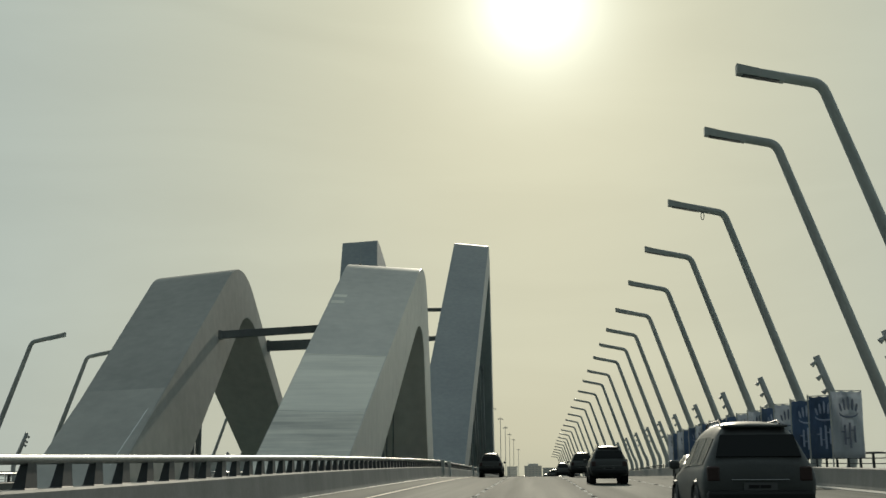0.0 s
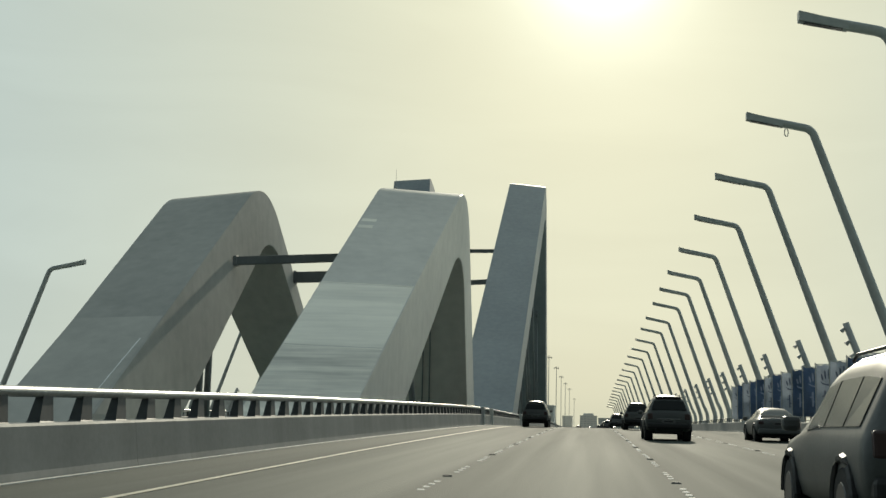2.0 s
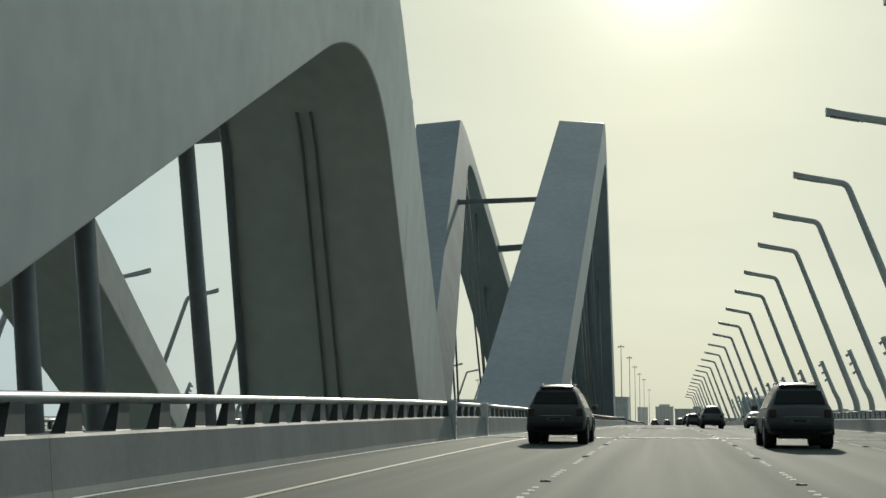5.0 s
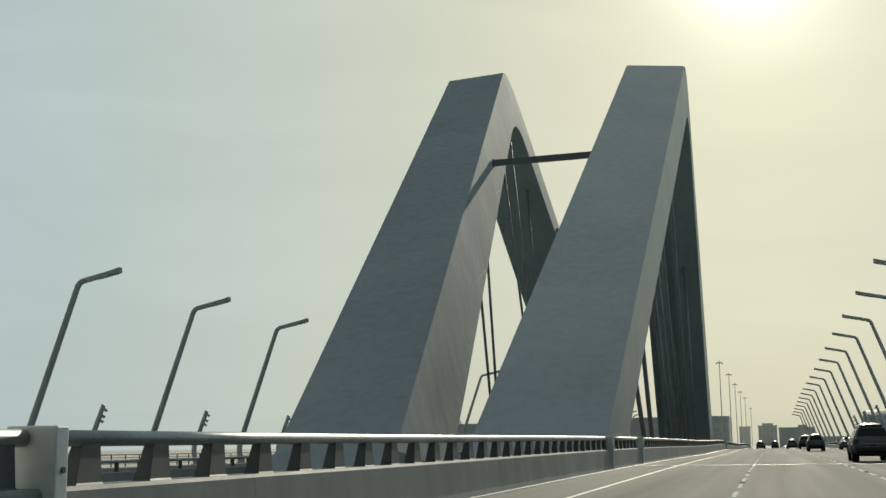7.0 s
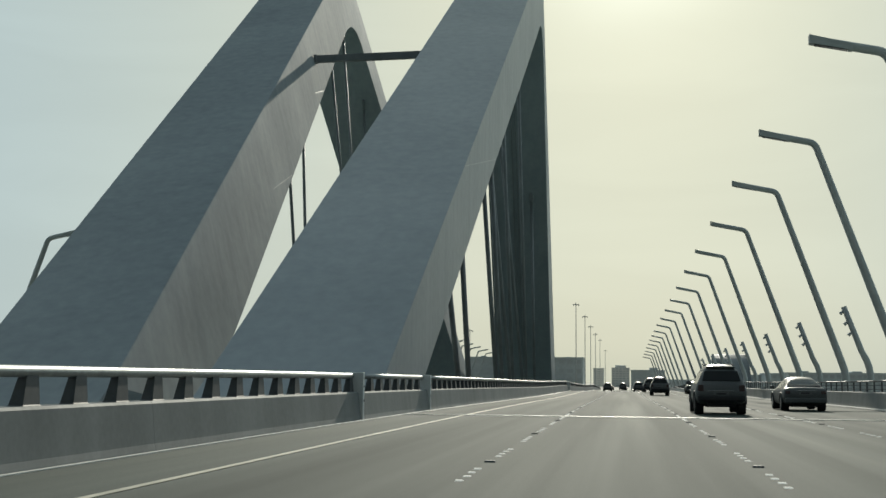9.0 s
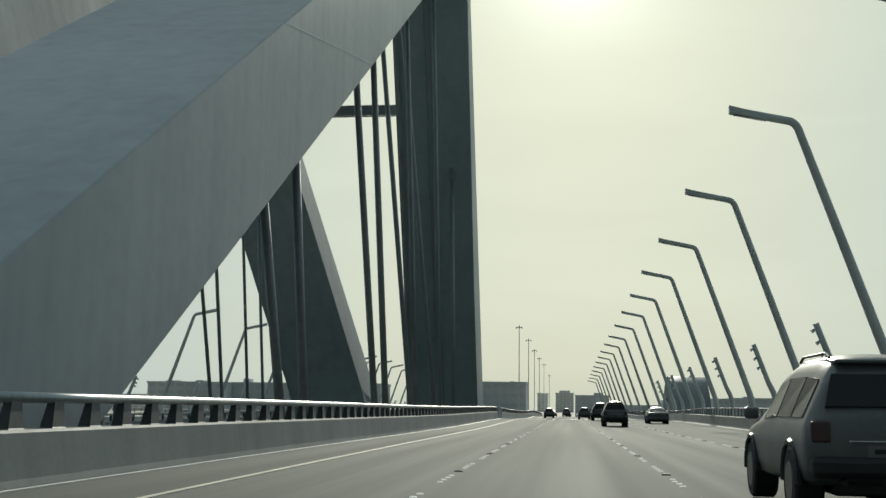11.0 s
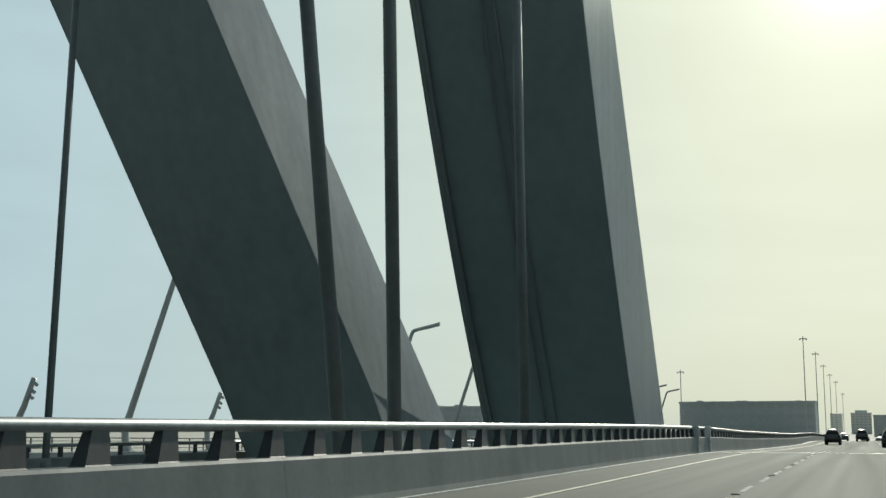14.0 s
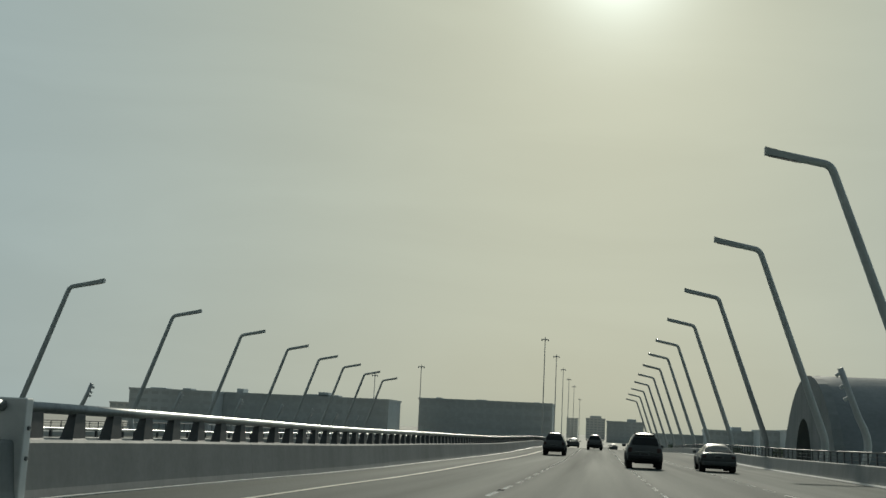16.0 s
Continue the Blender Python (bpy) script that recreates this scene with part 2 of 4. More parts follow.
GREY_CAR = material("car_paint_grey", (0.15, 0.155, 0.155), (0.11, 0.115, 0.115), 0.4, 0.1, 1, 20, 0.0, rough_var=0.05, spec=0.35)
SILVER_CAR = material("car_paint_silver", (0.34, 0.35, 0.35), None, 0.25, 0.6, 1, 20, 0.0, rough_var=0.05)
GLASS = plain("tinted_glass", (0.035, 0.038, 0.04), 0.14)
GLASS.node_tree.nodes["Principled BSDF"].inputs["Specular IOR Level"].default_value = 0.25
SCRATCH = plain("bare_scratch", (0.93, 0.93, 0.91), 0.6)
TRIM = plain("black_plastic", (0.02, 0.02, 0.021), 0.55)
CHROME = plain("chrome", (0.6, 0.6, 0.6), 0.15, 1.0)
RED = plain("tail_lens", (0.075, 0.045, 0.043), 0.25)
ALLOY = plain("alloy_rim", (0.10, 0.10, 0.105), 0.4, 0.8)
COVER = material("cover_plate_steel", (0.74, 0.75, 0.73), (0.60, 0.62, 0.60), 0.45, 0.0, 0.8, 8, 0.05)
SEAM = material("weld_paint", (0.43, 0.455, 0.455), (0.30, 0.325, 0.33), 0.5, 0.1, 0.8, 6, 0.05)
STRUT = material("strut_paint", (0.20, 0.215, 0.22), None, 0.45, 0.1, 0.6, 6, 0.04)
VAULT = material("vault_cladding", (0.17, 0.185, 0.19), None, 0.6, 0.1, 0.2, 3, 0.05)
PLATE = plain("plate_white", (0.16, 0.16, 0.16), 0.4)

# ---- building tools ----
def part(name, bm, mat, parent=None, label="", smooth=False):
    """Links a bmesh as one mesh object under its thing."""
    me = bpy.data.meshes.new(name)
    bm.normal_update()
    if smooth:
        for f in bm.faces:
            f.smooth = True
    bm.to_mesh(me)
    bm.free()
    me.materials.append(mat)
    ob = new(name, me)
    ob.parent = parent
    if label:
        ob["label"] = label
    return ob


def thing(name, label, category, at=(0, 0, 0), group="", kind=""):
    ob = new(name)
    ob.location = at
    return tagged(ob, label, category, group, kind)


def box(bm, x0, x1, y0, y1, z0, z1):
    v = [bm.verts.new(p) for p in ((x0, y0, z0), (x1, y0, z0), (x1, y1, z0), (x0, y1, z0), (x0, y0, z1), (x1, y0, z1), (x1, y1, z1), (x0, y1, z1))]
    for f in ((3, 2, 1, 0), (4, 5, 6, 7), (0, 1, 5, 4), (1, 2, 6, 5), (2, 3, 7, 6), (3, 0, 4, 7)):
        bm.faces.new([v[i] for i in f])


def tbox(x0, x1, y0, y1, z0, z1, bevel=0.0):
    bm = bmesh.new()
    box(bm, x0, x1, y0, y1, z0, z1)
    if bevel:
        bmesh.ops.bevel(bm, geom=bm.edges[:], offset=bevel, segments=2, affect="EDGES", profile=0.5)
    return bm


def tube(bm, pts, radii, n=12, caps=True):
    """A round tube through points with a radius at each."""
    rings = []
    pts = [Vector(p) for p in pts]
    for i, p in enumerate(pts):
        d = (pts[min(i + 1, len(pts) - 1)] - pts[max(i - 1, 0)]).normalized()
        u = d.cross(Vector((0, 1, 0)) if abs(d.y) < 0.9 else Vector((1, 0, 0))).normalized()
        w = d.cross(u)
        rings.append([bm.verts.new(p + radii[i] * (math.cos(a) * u + math.sin(a) * w)) for a in [2 * math.pi * k / n for k in range(n)]])
    for a, b in zip(rings, rings[1:]):
        for k in range(n):
            bm.faces.new((a[k], a[(k + 1) % n], b[(k + 1) % n], b[k]))
    if caps:
        bm.faces.new(rings[0][::-1])
        bm.faces.new(rings[-1])


def pipe(pts, radii, n=12):
    bm = bmesh.new()
    tube(bm, pts, radii if isinstance(radii, (list, tuple)) else [radii] * len(pts), n)
    return bm


def strip(sections, closed=True):
    """Lofts equal-length rings of points; closes each ring and caps both ends."""
    bm = bmesh.new()
    rings = [[bm.verts.new(p) for p in s] for s in sections]
    n = len(rings[0])
    for a, b in zip(rings, rings[1:]):
        for k in range(n if closed else n - 1):
            bm.faces.new((a[k], a[(k + 1) % n], b[(k + 1) % n], b[k]))
    if closed:
        bm.faces.new(rings[0][::-1])
        bm.faces.new(rings[-1])
    return bm


def along(y0, y1, step):
    n = max(1, round((y1 - y0) / step))
    return [y0 + (y1 - y0) * i / n for i in range(n + 1)]


def run(profile, y0, y1, step=6.0):
    """A bar with a constant section (x, height over the road) that follows the road."""
    return strip([[(x, y, road_z(y) + z) for x, z in profile] for y in along(y0, y1, step)])

# ---- ground, water, decks and roads ----
far = bmesh.new()
box(far, -4500, 4500, -1500, 4900, -28, -24)
tagged(part("water", far, WATER), "dull green channel water under the bridge", "water", kind="structure")
land = bmesh.new()
box(land, -4000, 4000, 560, 4800, -26, -12.0)
tagged(part("ground", land, SAND), "flat sandy land beyond the bridge", "ground", kind="structure")

X_FOOT, X_RIGHT, OPP = -7.55, 11.8, 0.7
tagged(part("road", run([(X_FOOT - 0.6, -0.35), (X_RIGHT + 0.6, -0.35), (X_RIGHT + 0.6, 0), (X_FOOT - 0.6, 0)], 20, 1500, 8), ASPH),
       "worn grey asphalt carriageway with tyre-polished lanes", "road", kind="structure")
tagged(part("road_opposite", run([(-49.7, -0.35 - OPP), (-29.8, -0.35 - OPP), (-29.8, -OPP), (-49.7, -OPP)], 20, 1500, 8), ASPH),
       "asphalt carriageway across the median gap", "road", kind="structure")
for nm, x0, x1, dz in (("deck", X_FOOT - 0.75, 16.6, 0), ("deck_opposite", -54.2, -29.4, OPP)):
    tagged(part(nm, run([(x, z - dz) for x, z in ((x0, -0.9), (x0 + 2.5, -2.6), (x1 - 2.5, -2.6), (x1, -0.9), (x1, -0.37), (x0, -0.37))], 20, 620, 12), DECK),
           "concrete bridge deck slab", "bridge deck", kind="structure")
tagged(part("pavement", run([(X_RIGHT + 0.45, -0.36), (16.6, -0.36), (16.6, 0.42), (X_RIGHT + 0.45, 0.42)], 20, 800, 8), DECK),
       "raised concrete service walkway along the bridge edge", "pavement", kind="structure")
tagged(part("pavement_opposite", run([(x, z - OPP) for x, z in ((-54.2, -0.36), (-49.75, -0.36), (-49.75, 0.42), (-54.2, 0.42))], 20, 800, 8), DECK),
       "raised concrete service walkway on the opposite deck edge", "pavement", kind="structure")

# piers in the channel
for y in along(70, 610, 90):
    z = road_z(y)
    for x, dz in ((4.2, 0.0), (-41.8, OPP)):
        pr = thing("pier", "grey concrete bridge pier standing in the channel", "pier", (x, y, -25.0), "bridge piers", "structure")
        h = z - dz - 2.62 + 25.0
        part("shaft", tbox(-3.2, 3.2, -1.2, 1.2, 0, h - 1.8, 0.3), DECK, pr)
        part("cap", strip([[(-w, -1.5, zz), (w, -1.5, zz), (w, 1.5, zz), (-w, 1.5, zz)] for w, zz in ((3.4, h - 1.9), (8.5, h - 0.5), (8.5, h))]), DECK, pr)

# ---- road markings ----
tagged(part("edge_line", run([(-5.46, 0.004), (-5.34, 0.004), (-5.34, 0.010), (-5.46, 0.010)], 60, 800, 8), YELLOW),
       "faded yellow edge line along the median barrier", "road marking", kind="structure")
tagged(part("gutter_right", run([(X_RIGHT - 0.75, 0.002), (X_RIGHT - 0.01, 0.002), (X_RIGHT - 0.01, 0.02), (X_RIGHT - 0.75, 0.02)], 60, 640, 8), DECK),
       "pale concrete gutter strip at the foot of the outer barrier", "gutter", kind="structure")
tagged(part("gutter_strip", run([(X_FOOT + 0.06, 0.002), (X_FOOT + 0.15, 0.002), (X_FOOT + 0.15, 0.016), (X_FOOT + 0.06, 0.016)], 60, 640, 8), WHITE),
       "pale worn strip at the foot of the median barrier", "road marking", kind="structure")
LANES = (-2.11, 1.65, 5.35)
stud_me = {}


def stud_mesh(name, mat, sx, sy, h):
    """A low four-sided road stud with sloping flanks."""
    b = strip([[(-sx, -sy, 0), (sx, -sy, 0), (sx, sy, 0), (-sx, sy, 0)], [(-sx * 0.8, -sy * 0.35, h), (sx * 0.8, -sy * 0.35, h), (sx * 0.8, sy * 0.7, h), (-sx * 0.8, sy * 0.7, h)]])
    bmesh.ops.recalc_face_normals(b, faces=b.faces[:])
    stud_me[name] = bpy.data.meshes.new(name)
    b.to_mesh(stud_me[name])
    b.free()
    stud_me[name].materials.append(mat)


stud_mesh("stud", STUD, 0.05, 0.065, 0.012)
stud_mesh("reflector", POST, 0.085, 0.045, 0.026)
for x in LANES:
    line = thing("lane_line", "dashed lane line of white ceramic studs with dark reflectors", "road marking", kind="structure")
    rest = bmesh.new()
    k = 0
    for g, y in enumerate(along(60, 700, 4.5)):
        for j in range(4 + g % 2):
            yy = y + j * 0.62 if j < 4 else y + 3.2
            nm = "stud" if j < 4 else "reflector"
            if 112 < yy and k < 290:
                s = new(nm, stud_me[nm])
                s.parent = line
                s.location = (x + random.uniform(-0.01, 0.01), yy, road_z(yy) + 0.001)
                k += 1
            elif j < 4:
                box(rest, x - 0.05, x + 0.05, yy - 0.06, yy + 0.06, road_z(yy) + 0.001, road_z(yy) + 0.009)
    part("far_studs", rest, STUD, line)["kind"] = "stuff"
for y in (212.0, 260.8, 386.6):
    bm = bmesh.new()
    z = road_z(y)
    for o in (0, 0.42):
        box(bm, X_FOOT + 0.05, X_RIGHT - 0.1, y + o, y + o + 0.12, z + 0.003, z + 0.02)
    tagged(part("expansion_joint", bm, SEAM), "steel expansion joint across the carriageway", "expansion joint", kind="structure")

# ---- median barrier with its pipe rail ----
JOINTS = (207.9, 215.5, 255.2, 267.2, 384.4, 389.0)
TOP = 1.32


def barrier(name, x, side, label, dz=0.0):
    """Concrete parapet whose traffic face is at x; side points away from the traffic."""
    prof = [(x, 0), (x + 0.03 * side, 0.12), (x + 0.10 * side, 0.75), (x + 0.13 * side, 0.79), (x + 0.50 * side, 0.79), (x + 0.54 * side, 0.75), (x + 0.56 * side, -0.3), (x, -0.3)]
    prof = [(px, pz - dz) for px, pz in prof]
    b = thing(name, label, "barrier", kind="structure")
    cuts = [60] + [y for y in along(60, 640, 20)][1:]
    for y0, y1 in zip(cuts, cuts[1:]):
        bm = run(prof, y0 + 0.004, y1 - 0.004, 5)
        bmesh.ops.recalc_face_normals(bm, faces=bm.faces[:])
        part("barrier_segment", bm, CONC, b)
    return b


barrier("median_barrier", X_FOOT, -1, "grey concrete parapet along the median gap")
barrier("outer_barrier", X_RIGHT, 1, "grey concrete parapet along the hard shoulder")
barrier("opposite_barrier", -29.8, 1, "grey concrete parapet of the opposite carriageway", OPP)

POST_ME = {}


def rail(name, x, side, label, posts_from, step=1.42, dz=0.0):
    r = thing(name, label, "handrail", kind="structure")
    ys = [60] + [j for j in JOINTS] + [620]
    for y0, y1 in zip(ys, ys[1:]):
        pts = [(x, y, road_z(y) - dz + TOP - 0.08) for y in along(y0 + 0.06, y1 - 0.06, 5)]
        part("pipe", pipe(pts, 0.08, 14), RAIL, r, smooth=True)
    if side not in POST_ME:
        bm = strip([[(-0.12, -0.24, -0.46), (0.12, -0.24, -0.46), (0.12, 0.28, -0.46), (-0.12, 0.28, -0.46)],
                    [(-0.10, -0.20, -0.43), (0.10, -0.20, -0.43), (0.10, 0.25, -0.43), (-0.10, 0.25, -0.43)],
                    [(-0.05, -0.02, 0.02), (0.05, -0.02, 0.02), (0.05, 0.28, 0.02), (-0.05, 0.28, 0.02)]])
        me = bpy.data.meshes.new("post")
        bm.to_mesh(me)
        bm.free()
        me.materials.append(POST)
        POST_ME[side] = me
    rest = bmesh.new()
    k = 0
    for y in along(60, 620, step):
        z = road_z(y) - dz + TOP - 0.08
        if y > posts_from and k < 290:
            p = new("post", POST_ME[side])
            p.parent, p.location = r, (x, y, z)
            k += 1
        else:
            box(rest, x - 0.06, x + 0.06, y - 0.08, y + 0.10, z - 0.46, z)
    part("far_posts", rest, POST, r)["kind"] = "stuff"
    return r


med = rail("median_rail", X_FOOT - 0.32, -1, "brushed steel pipe rail on wedge-shaped posts", 112)
rail("opposite_rail", -29.8 + 0.32, 1, "steel pipe rail of the opposite carriageway", 5000, 2.0, OPP)
for y in JOINTS:
    z = road_z(y)
    bm = tbox(X_FOOT - 0.50, X_FOOT + 0.03, y - 0.10, y + 0.10, z + 0.0, z + 1.35, 0.02)
    part("joint_plate", bm, COVER, med, "pale bolted steel cover plate")
    for zz in (0.55, 0.95):
        b = bmesh.new()
        bmesh.ops.create_cone(b, cap_ends=True, segments=8, radius1=0.03, radius2=0.03, depth=0.03, matrix=pose(X_FOOT + 0.04, y, z + zz, 0, 90, 0))
        part("bolt", b, PIPE, med)

# thin guard rail on the walkway edges
for nm, x, dz in (("walkway_rail", 15.0, 0.0), ("walkway_rail_opposite", -52.0, OPP)):
    r = thing(nm, "dark steel guard rail with thin bars along the deck edge", "handrail", kind="structure")
    for h in (0.66, 0.92, 1.16, 1.4):
        part("bar", pipe([(x, y, road_z(y) - dz + h) for y in along(100, 620, 8)], 0.05 if h > 1.2 else 0.022, 8), POST, r)
    rest = bmesh.new()
    for k, y in enumerate(along(100, 620, 2.2)):
        z = road_z(y) - dz
        if x > 0:
            part("post", strip([[(x - 0.04, y - a, z + h), (x + 0.04, y - a, z + h), (x + 0.04, y + b, z + h), (x - 0.04, y + b, z + h)] for a, b, h in ((0.16, 0.10, 0.42), (0.13, 0.10, 0.48), (0.02, 0.12, 1.42))]), POST, r)
        else:
            box(rest, x - 0.03, x + 0.03, y - 0.05, y + 0.05, z + 0.42, z + 1.42)
    part("far_posts", rest, POST, r)["kind"] = "stuff"

# ---- the steel arches ----
def rounded(a, c, b, ra, rb, n=24, knee=None, ka=8.0, kb=8.0):
    """Path from a to b that turns near c; ra and rb are the lengths eaten by the curve on either side."""
    a, b, c = Vector(a), Vector(b), Vector(c)
    p, q = c + (a - c).normalized() * ra, c + (b - c).normalized() * rb
    m = 8
    out = [a.lerp(p, i / m) for i in range(m)]
    for i in range(n + 1):
        t = i / n
        out.append((1 - t) ** 2 * p + 2 * t * (1 - t) * c + t * t * q)
    if knee:
        k = Vector(knee)
        ka = min(ka, 0.6 * (q - k).length)
        s, e = k + (q - k).normalized() * ka, k + (b - k).normalized() * kb
        out += [q.lerp(s, (i + 1) / m) for i in range(m - 1)]
        out += [(1 - t) ** 2 * s + 2 * t * (1 - t) * k + t * t * e for t in [i / m for i in range(m + 1)]]
        q = e
    return out + [q.lerp(b, (i + 1) / m) for i in range(m)]


def arch(label, xr, width, outer, inner, cover, knees=(None, None), cant=(0.0, 0.0), lean=(0.0, 0.0), flare=0.0):
    """A bent box rib. outer and inner: front foot, corner, rear foot as (y, z), and the curve's lengths; xr: the side that faces the road;
    lean: how far the road side and the far side shift sideways up to the crown; flare: extra width of the rear foot."""
    th = thing("bridge_arch", label, "bridge arch", group="arches")
    po, pi = rounded(*outer, knee=knees[0]), rounded(*inner, knee=knees[1])
    n, mid = len(po), 20
    zt = max(p.y for p in po)
    for p in po + pi:
        p.y += road_z(p.x)

    def xs(z, y):
        k = max(0, min(1, (z - road_z(y)) / zt))
        wide = flare * max(0, 1 - k / 0.7) if y > po[mid].x else 0
        return xr + lean[0] * k, xr - width + lean[1] * k - wide
    cuts = [0, 4, mid - 8, mid + 8, n - 5, n - 1]
    names = ("leg_section", "leg_section", "crown", "leg_section", "leg_section")
    for nm, i0, i1 in zip(names, cuts, cuts[1:]):
        bm = bmesh.new()
        rows = []
        for o, i in zip(po[i0:i1 + 1], pi[i0:i1 + 1]):
            (r0, l0), (r1, l1) = xs(o.y, o.x), xs(i.y, i.x)
            rows.append([bm.verts.new(v) for v in ((r0, o.x, o.y - cant[0] * o.y / zt), (l0, o.x, o.y - cant[1] * o.y / zt), (l1, i.x, i.y), (r1, i.x, i.y))])
        for a, b in zip(rows, rows[1:]):
            for k in range(4):
                bm.faces.new((a[k], a[(k + 1) % 4], b[(k + 1) % 4], b[k]))
        bmesh.ops.recalc_face_normals(bm, faces=bm.faces[:])
        sharp = [e for e in bm.edges if len(e.link_faces) == 2 and e.calc_face_angle(0) > 0.9]
        bmesh.ops.bevel(bm, geom=sharp, offset=0.05, segments=2, affect="EDGES", profile=0.5)
        part(nm, bm, cover, th)

    def at(path, z, front=True):
        half = path[:mid] if front else path[mid:]
        best = min(range(len(half) - 1), key=lambda i: 0 if min(half[i].y, half[i + 1].y) <= z <= max(half[i].y, half[i + 1].y) else 1 + abs(half[i].y - z))
        a, b = half[best], half[best + 1]
        t = (z - a.y) / (b.y - a.y) if abs(b.y - a.y) > 1e-6 else 0
        return a.lerp(b, min(1, max(0, t)))

    def plate(name, z0, z1, mat, x0=0.0, x1=1.0, lift=0.02):
        """A plate laid on the sloping front face between two heights."""
        a, b = at(po, z0), at(po, z1)
        d = (b - a).normalized()
        nrm = Vector((-d.y, d.x)) * lift
        ra, rb = xs(a.y, a.x), xs(b.y, b.x)
        f = lambda r, k: r[0] + (r[1] - r[0]) * k
        e = 0.055
        lo = (max(x0, e / width), min(x1, 1 - e / width))
        drop = lambda k, v: Vector((v.x, v.y - (cant[0] * (1 - k) + cant[1] * k) * v.y / zt))
        q = [(f(r, k), drop(k, v)) for r, k, v in ((ra, lo[0], a), (ra, lo[1], a), (rb, lo[1], b), (rb, lo[0], b))]
        bmp = strip([[(x, v.x, v.y) for x, v in q], [(x, v.x + nrm.x, v.y + nrm.y) for x, v in q]])
        bmesh.ops.recalc_face_normals(bmp, faces=bmp.faces[:])
        part(name, bmp, mat, th)
    def scratch(z0, k0, z1, k1, w, mat):
        """A slanting scratch on the front face between two heights and two places across."""
        a, b = at(po, z0), at(po, z1)
        d = (b - a).normalized()
        nrm = Vector((-d.y, d.x)) * 0.02
        pt = lambda v, k: (xs(v.y, v.x)[0] + (xs(v.y, v.x)[1] - xs(v.y, v.x)[0]) * k, v.x, v.y - (cant[0] * (1 - k) + cant[1] * k) * v.y / zt)
        rings = []
        for i in range(13):
            v, k = at(po, z0 + (z1 - z0) * i / 12), k0 + (k1 - k0) * i / 12
            ww = w * (0.55 + 0.45 * math.sin(i * 2.1) ** 2)
            q = [pt(v, k), pt(v, k + ww)]
            rings.append(q + [(x, y + nrm.x, z + nrm.y) for x, y, z in q[::-1]])
        bmp = strip(rings)
        bmesh.ops.recalc_face_normals(bmp, faces=bmp.faces[:])
        part("paint_scratch", bmp, mat, th)
    plate.scratch, plate.faces = scratch, xs
    return th, plate, po, pi


# first pair, low and broad; heights over the road
A1R, plate1, out1, in1 = arch("weathered grey steel arch rib with a repainted pale front", -8.89, 4.33,
    ((154.8, -4.0), (200.1, 17.33), (217.8, -4.0), 5.4, 4.6), ((168.2, -4.0), (199.2, 12.56), (211.9, -4.0), 5.4, 4.8), STEEL, cant=(0.46, 0.05), lean=(0.53, -0.66), flare=2.44)
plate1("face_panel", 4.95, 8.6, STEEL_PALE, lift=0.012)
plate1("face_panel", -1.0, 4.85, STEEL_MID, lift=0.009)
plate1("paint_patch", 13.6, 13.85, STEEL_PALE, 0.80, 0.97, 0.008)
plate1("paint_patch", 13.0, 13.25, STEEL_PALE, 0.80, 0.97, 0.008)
A1L, plate1l, out1l, in1l = arch("weathered grey steel arch rib beyond the median gap", -20.67, 4.22,
    ((160.5, -4.0), (198.0, 16.71), (221.7, -4.0), 5.3, 4.3), ((173.0, -4.0), (199.1, 12.96), (219.8, -4.0), 3.5, 3.5), STEEL_D, cant=(-0.06, 0.47), lean=(-1.35, -3.02), flare=0.00)
plate1l("face_panel", -1.0, 6.6, STEEL_E, lift=0.008)
plate1l.scratch(2.2, 0.145, 5.3, 0.075, 0.016, SCRATCH)
# second pair, tall and narrow
A2R, plate2, out2, in2 = arch("tall blue-grey steel arch rib with a steep rear leg", -9.42, 7.20,
    ((254.5, -6.0), (353.6, 49.34), (390.8, -6.0), 5.3, 6.9), ((263.4, -6.0), (354.5, 42.44), (382.8, -6.0), 4.5, 5.5), STEEL_B,
    knees=((377.8, 12.8), (372.6, 8.3)), cant=(0.38, -0.37), lean=(0.39, 0.58), flare=-0.18)
A2L, plate2l, out2l, in2l = arch("tall blue-grey steel arch rib leaning away over the median gap", -20.70, 7.01,
    ((256.1, -6.0), (356.1, 50.96), (390.4, -6.0), 4.9, 8.0), ((269.3, -6.0), (353.0, 43.3), (381.0, -6.0), 9.5, 4.0), STEEL_C,
    knees=((368.7, 27.5), (357.0, 36.6)), cant=(-0.12, 0.31), lean=(-11.69, -11.98), flare=0.89)


# weld seams and paint edges on the ribs
def side_seam(parent, faces, po, pi, i, j, w=0.05, mat=None):
    """A thin raised weld line across the road-side face, from the outer path's point i to the inner path's point j."""
    a, b = Vector(po[i]).lerp(Vector(pi[i]), 0.03), Vector(pi[j]).lerp(Vector(po[j]), 0.03)
    d = (b - a).normalized()
    n = Vector((-d.y, d.x)) * w / 2
    q = [(faces(v.y, v.x)[0], v) for v in (a - n, a + n, b + n, b - n)]
    bmp = strip([[(x - 0.01, v.x, v.y) for x, v in q], [(x + 0.004, v.x, v.y) for x, v in q]])
    bmesh.ops.recalc_face_normals(bmp, faces=bmp.faces[:])
    part("weld_seam", bmp, mat or SEAM, parent)


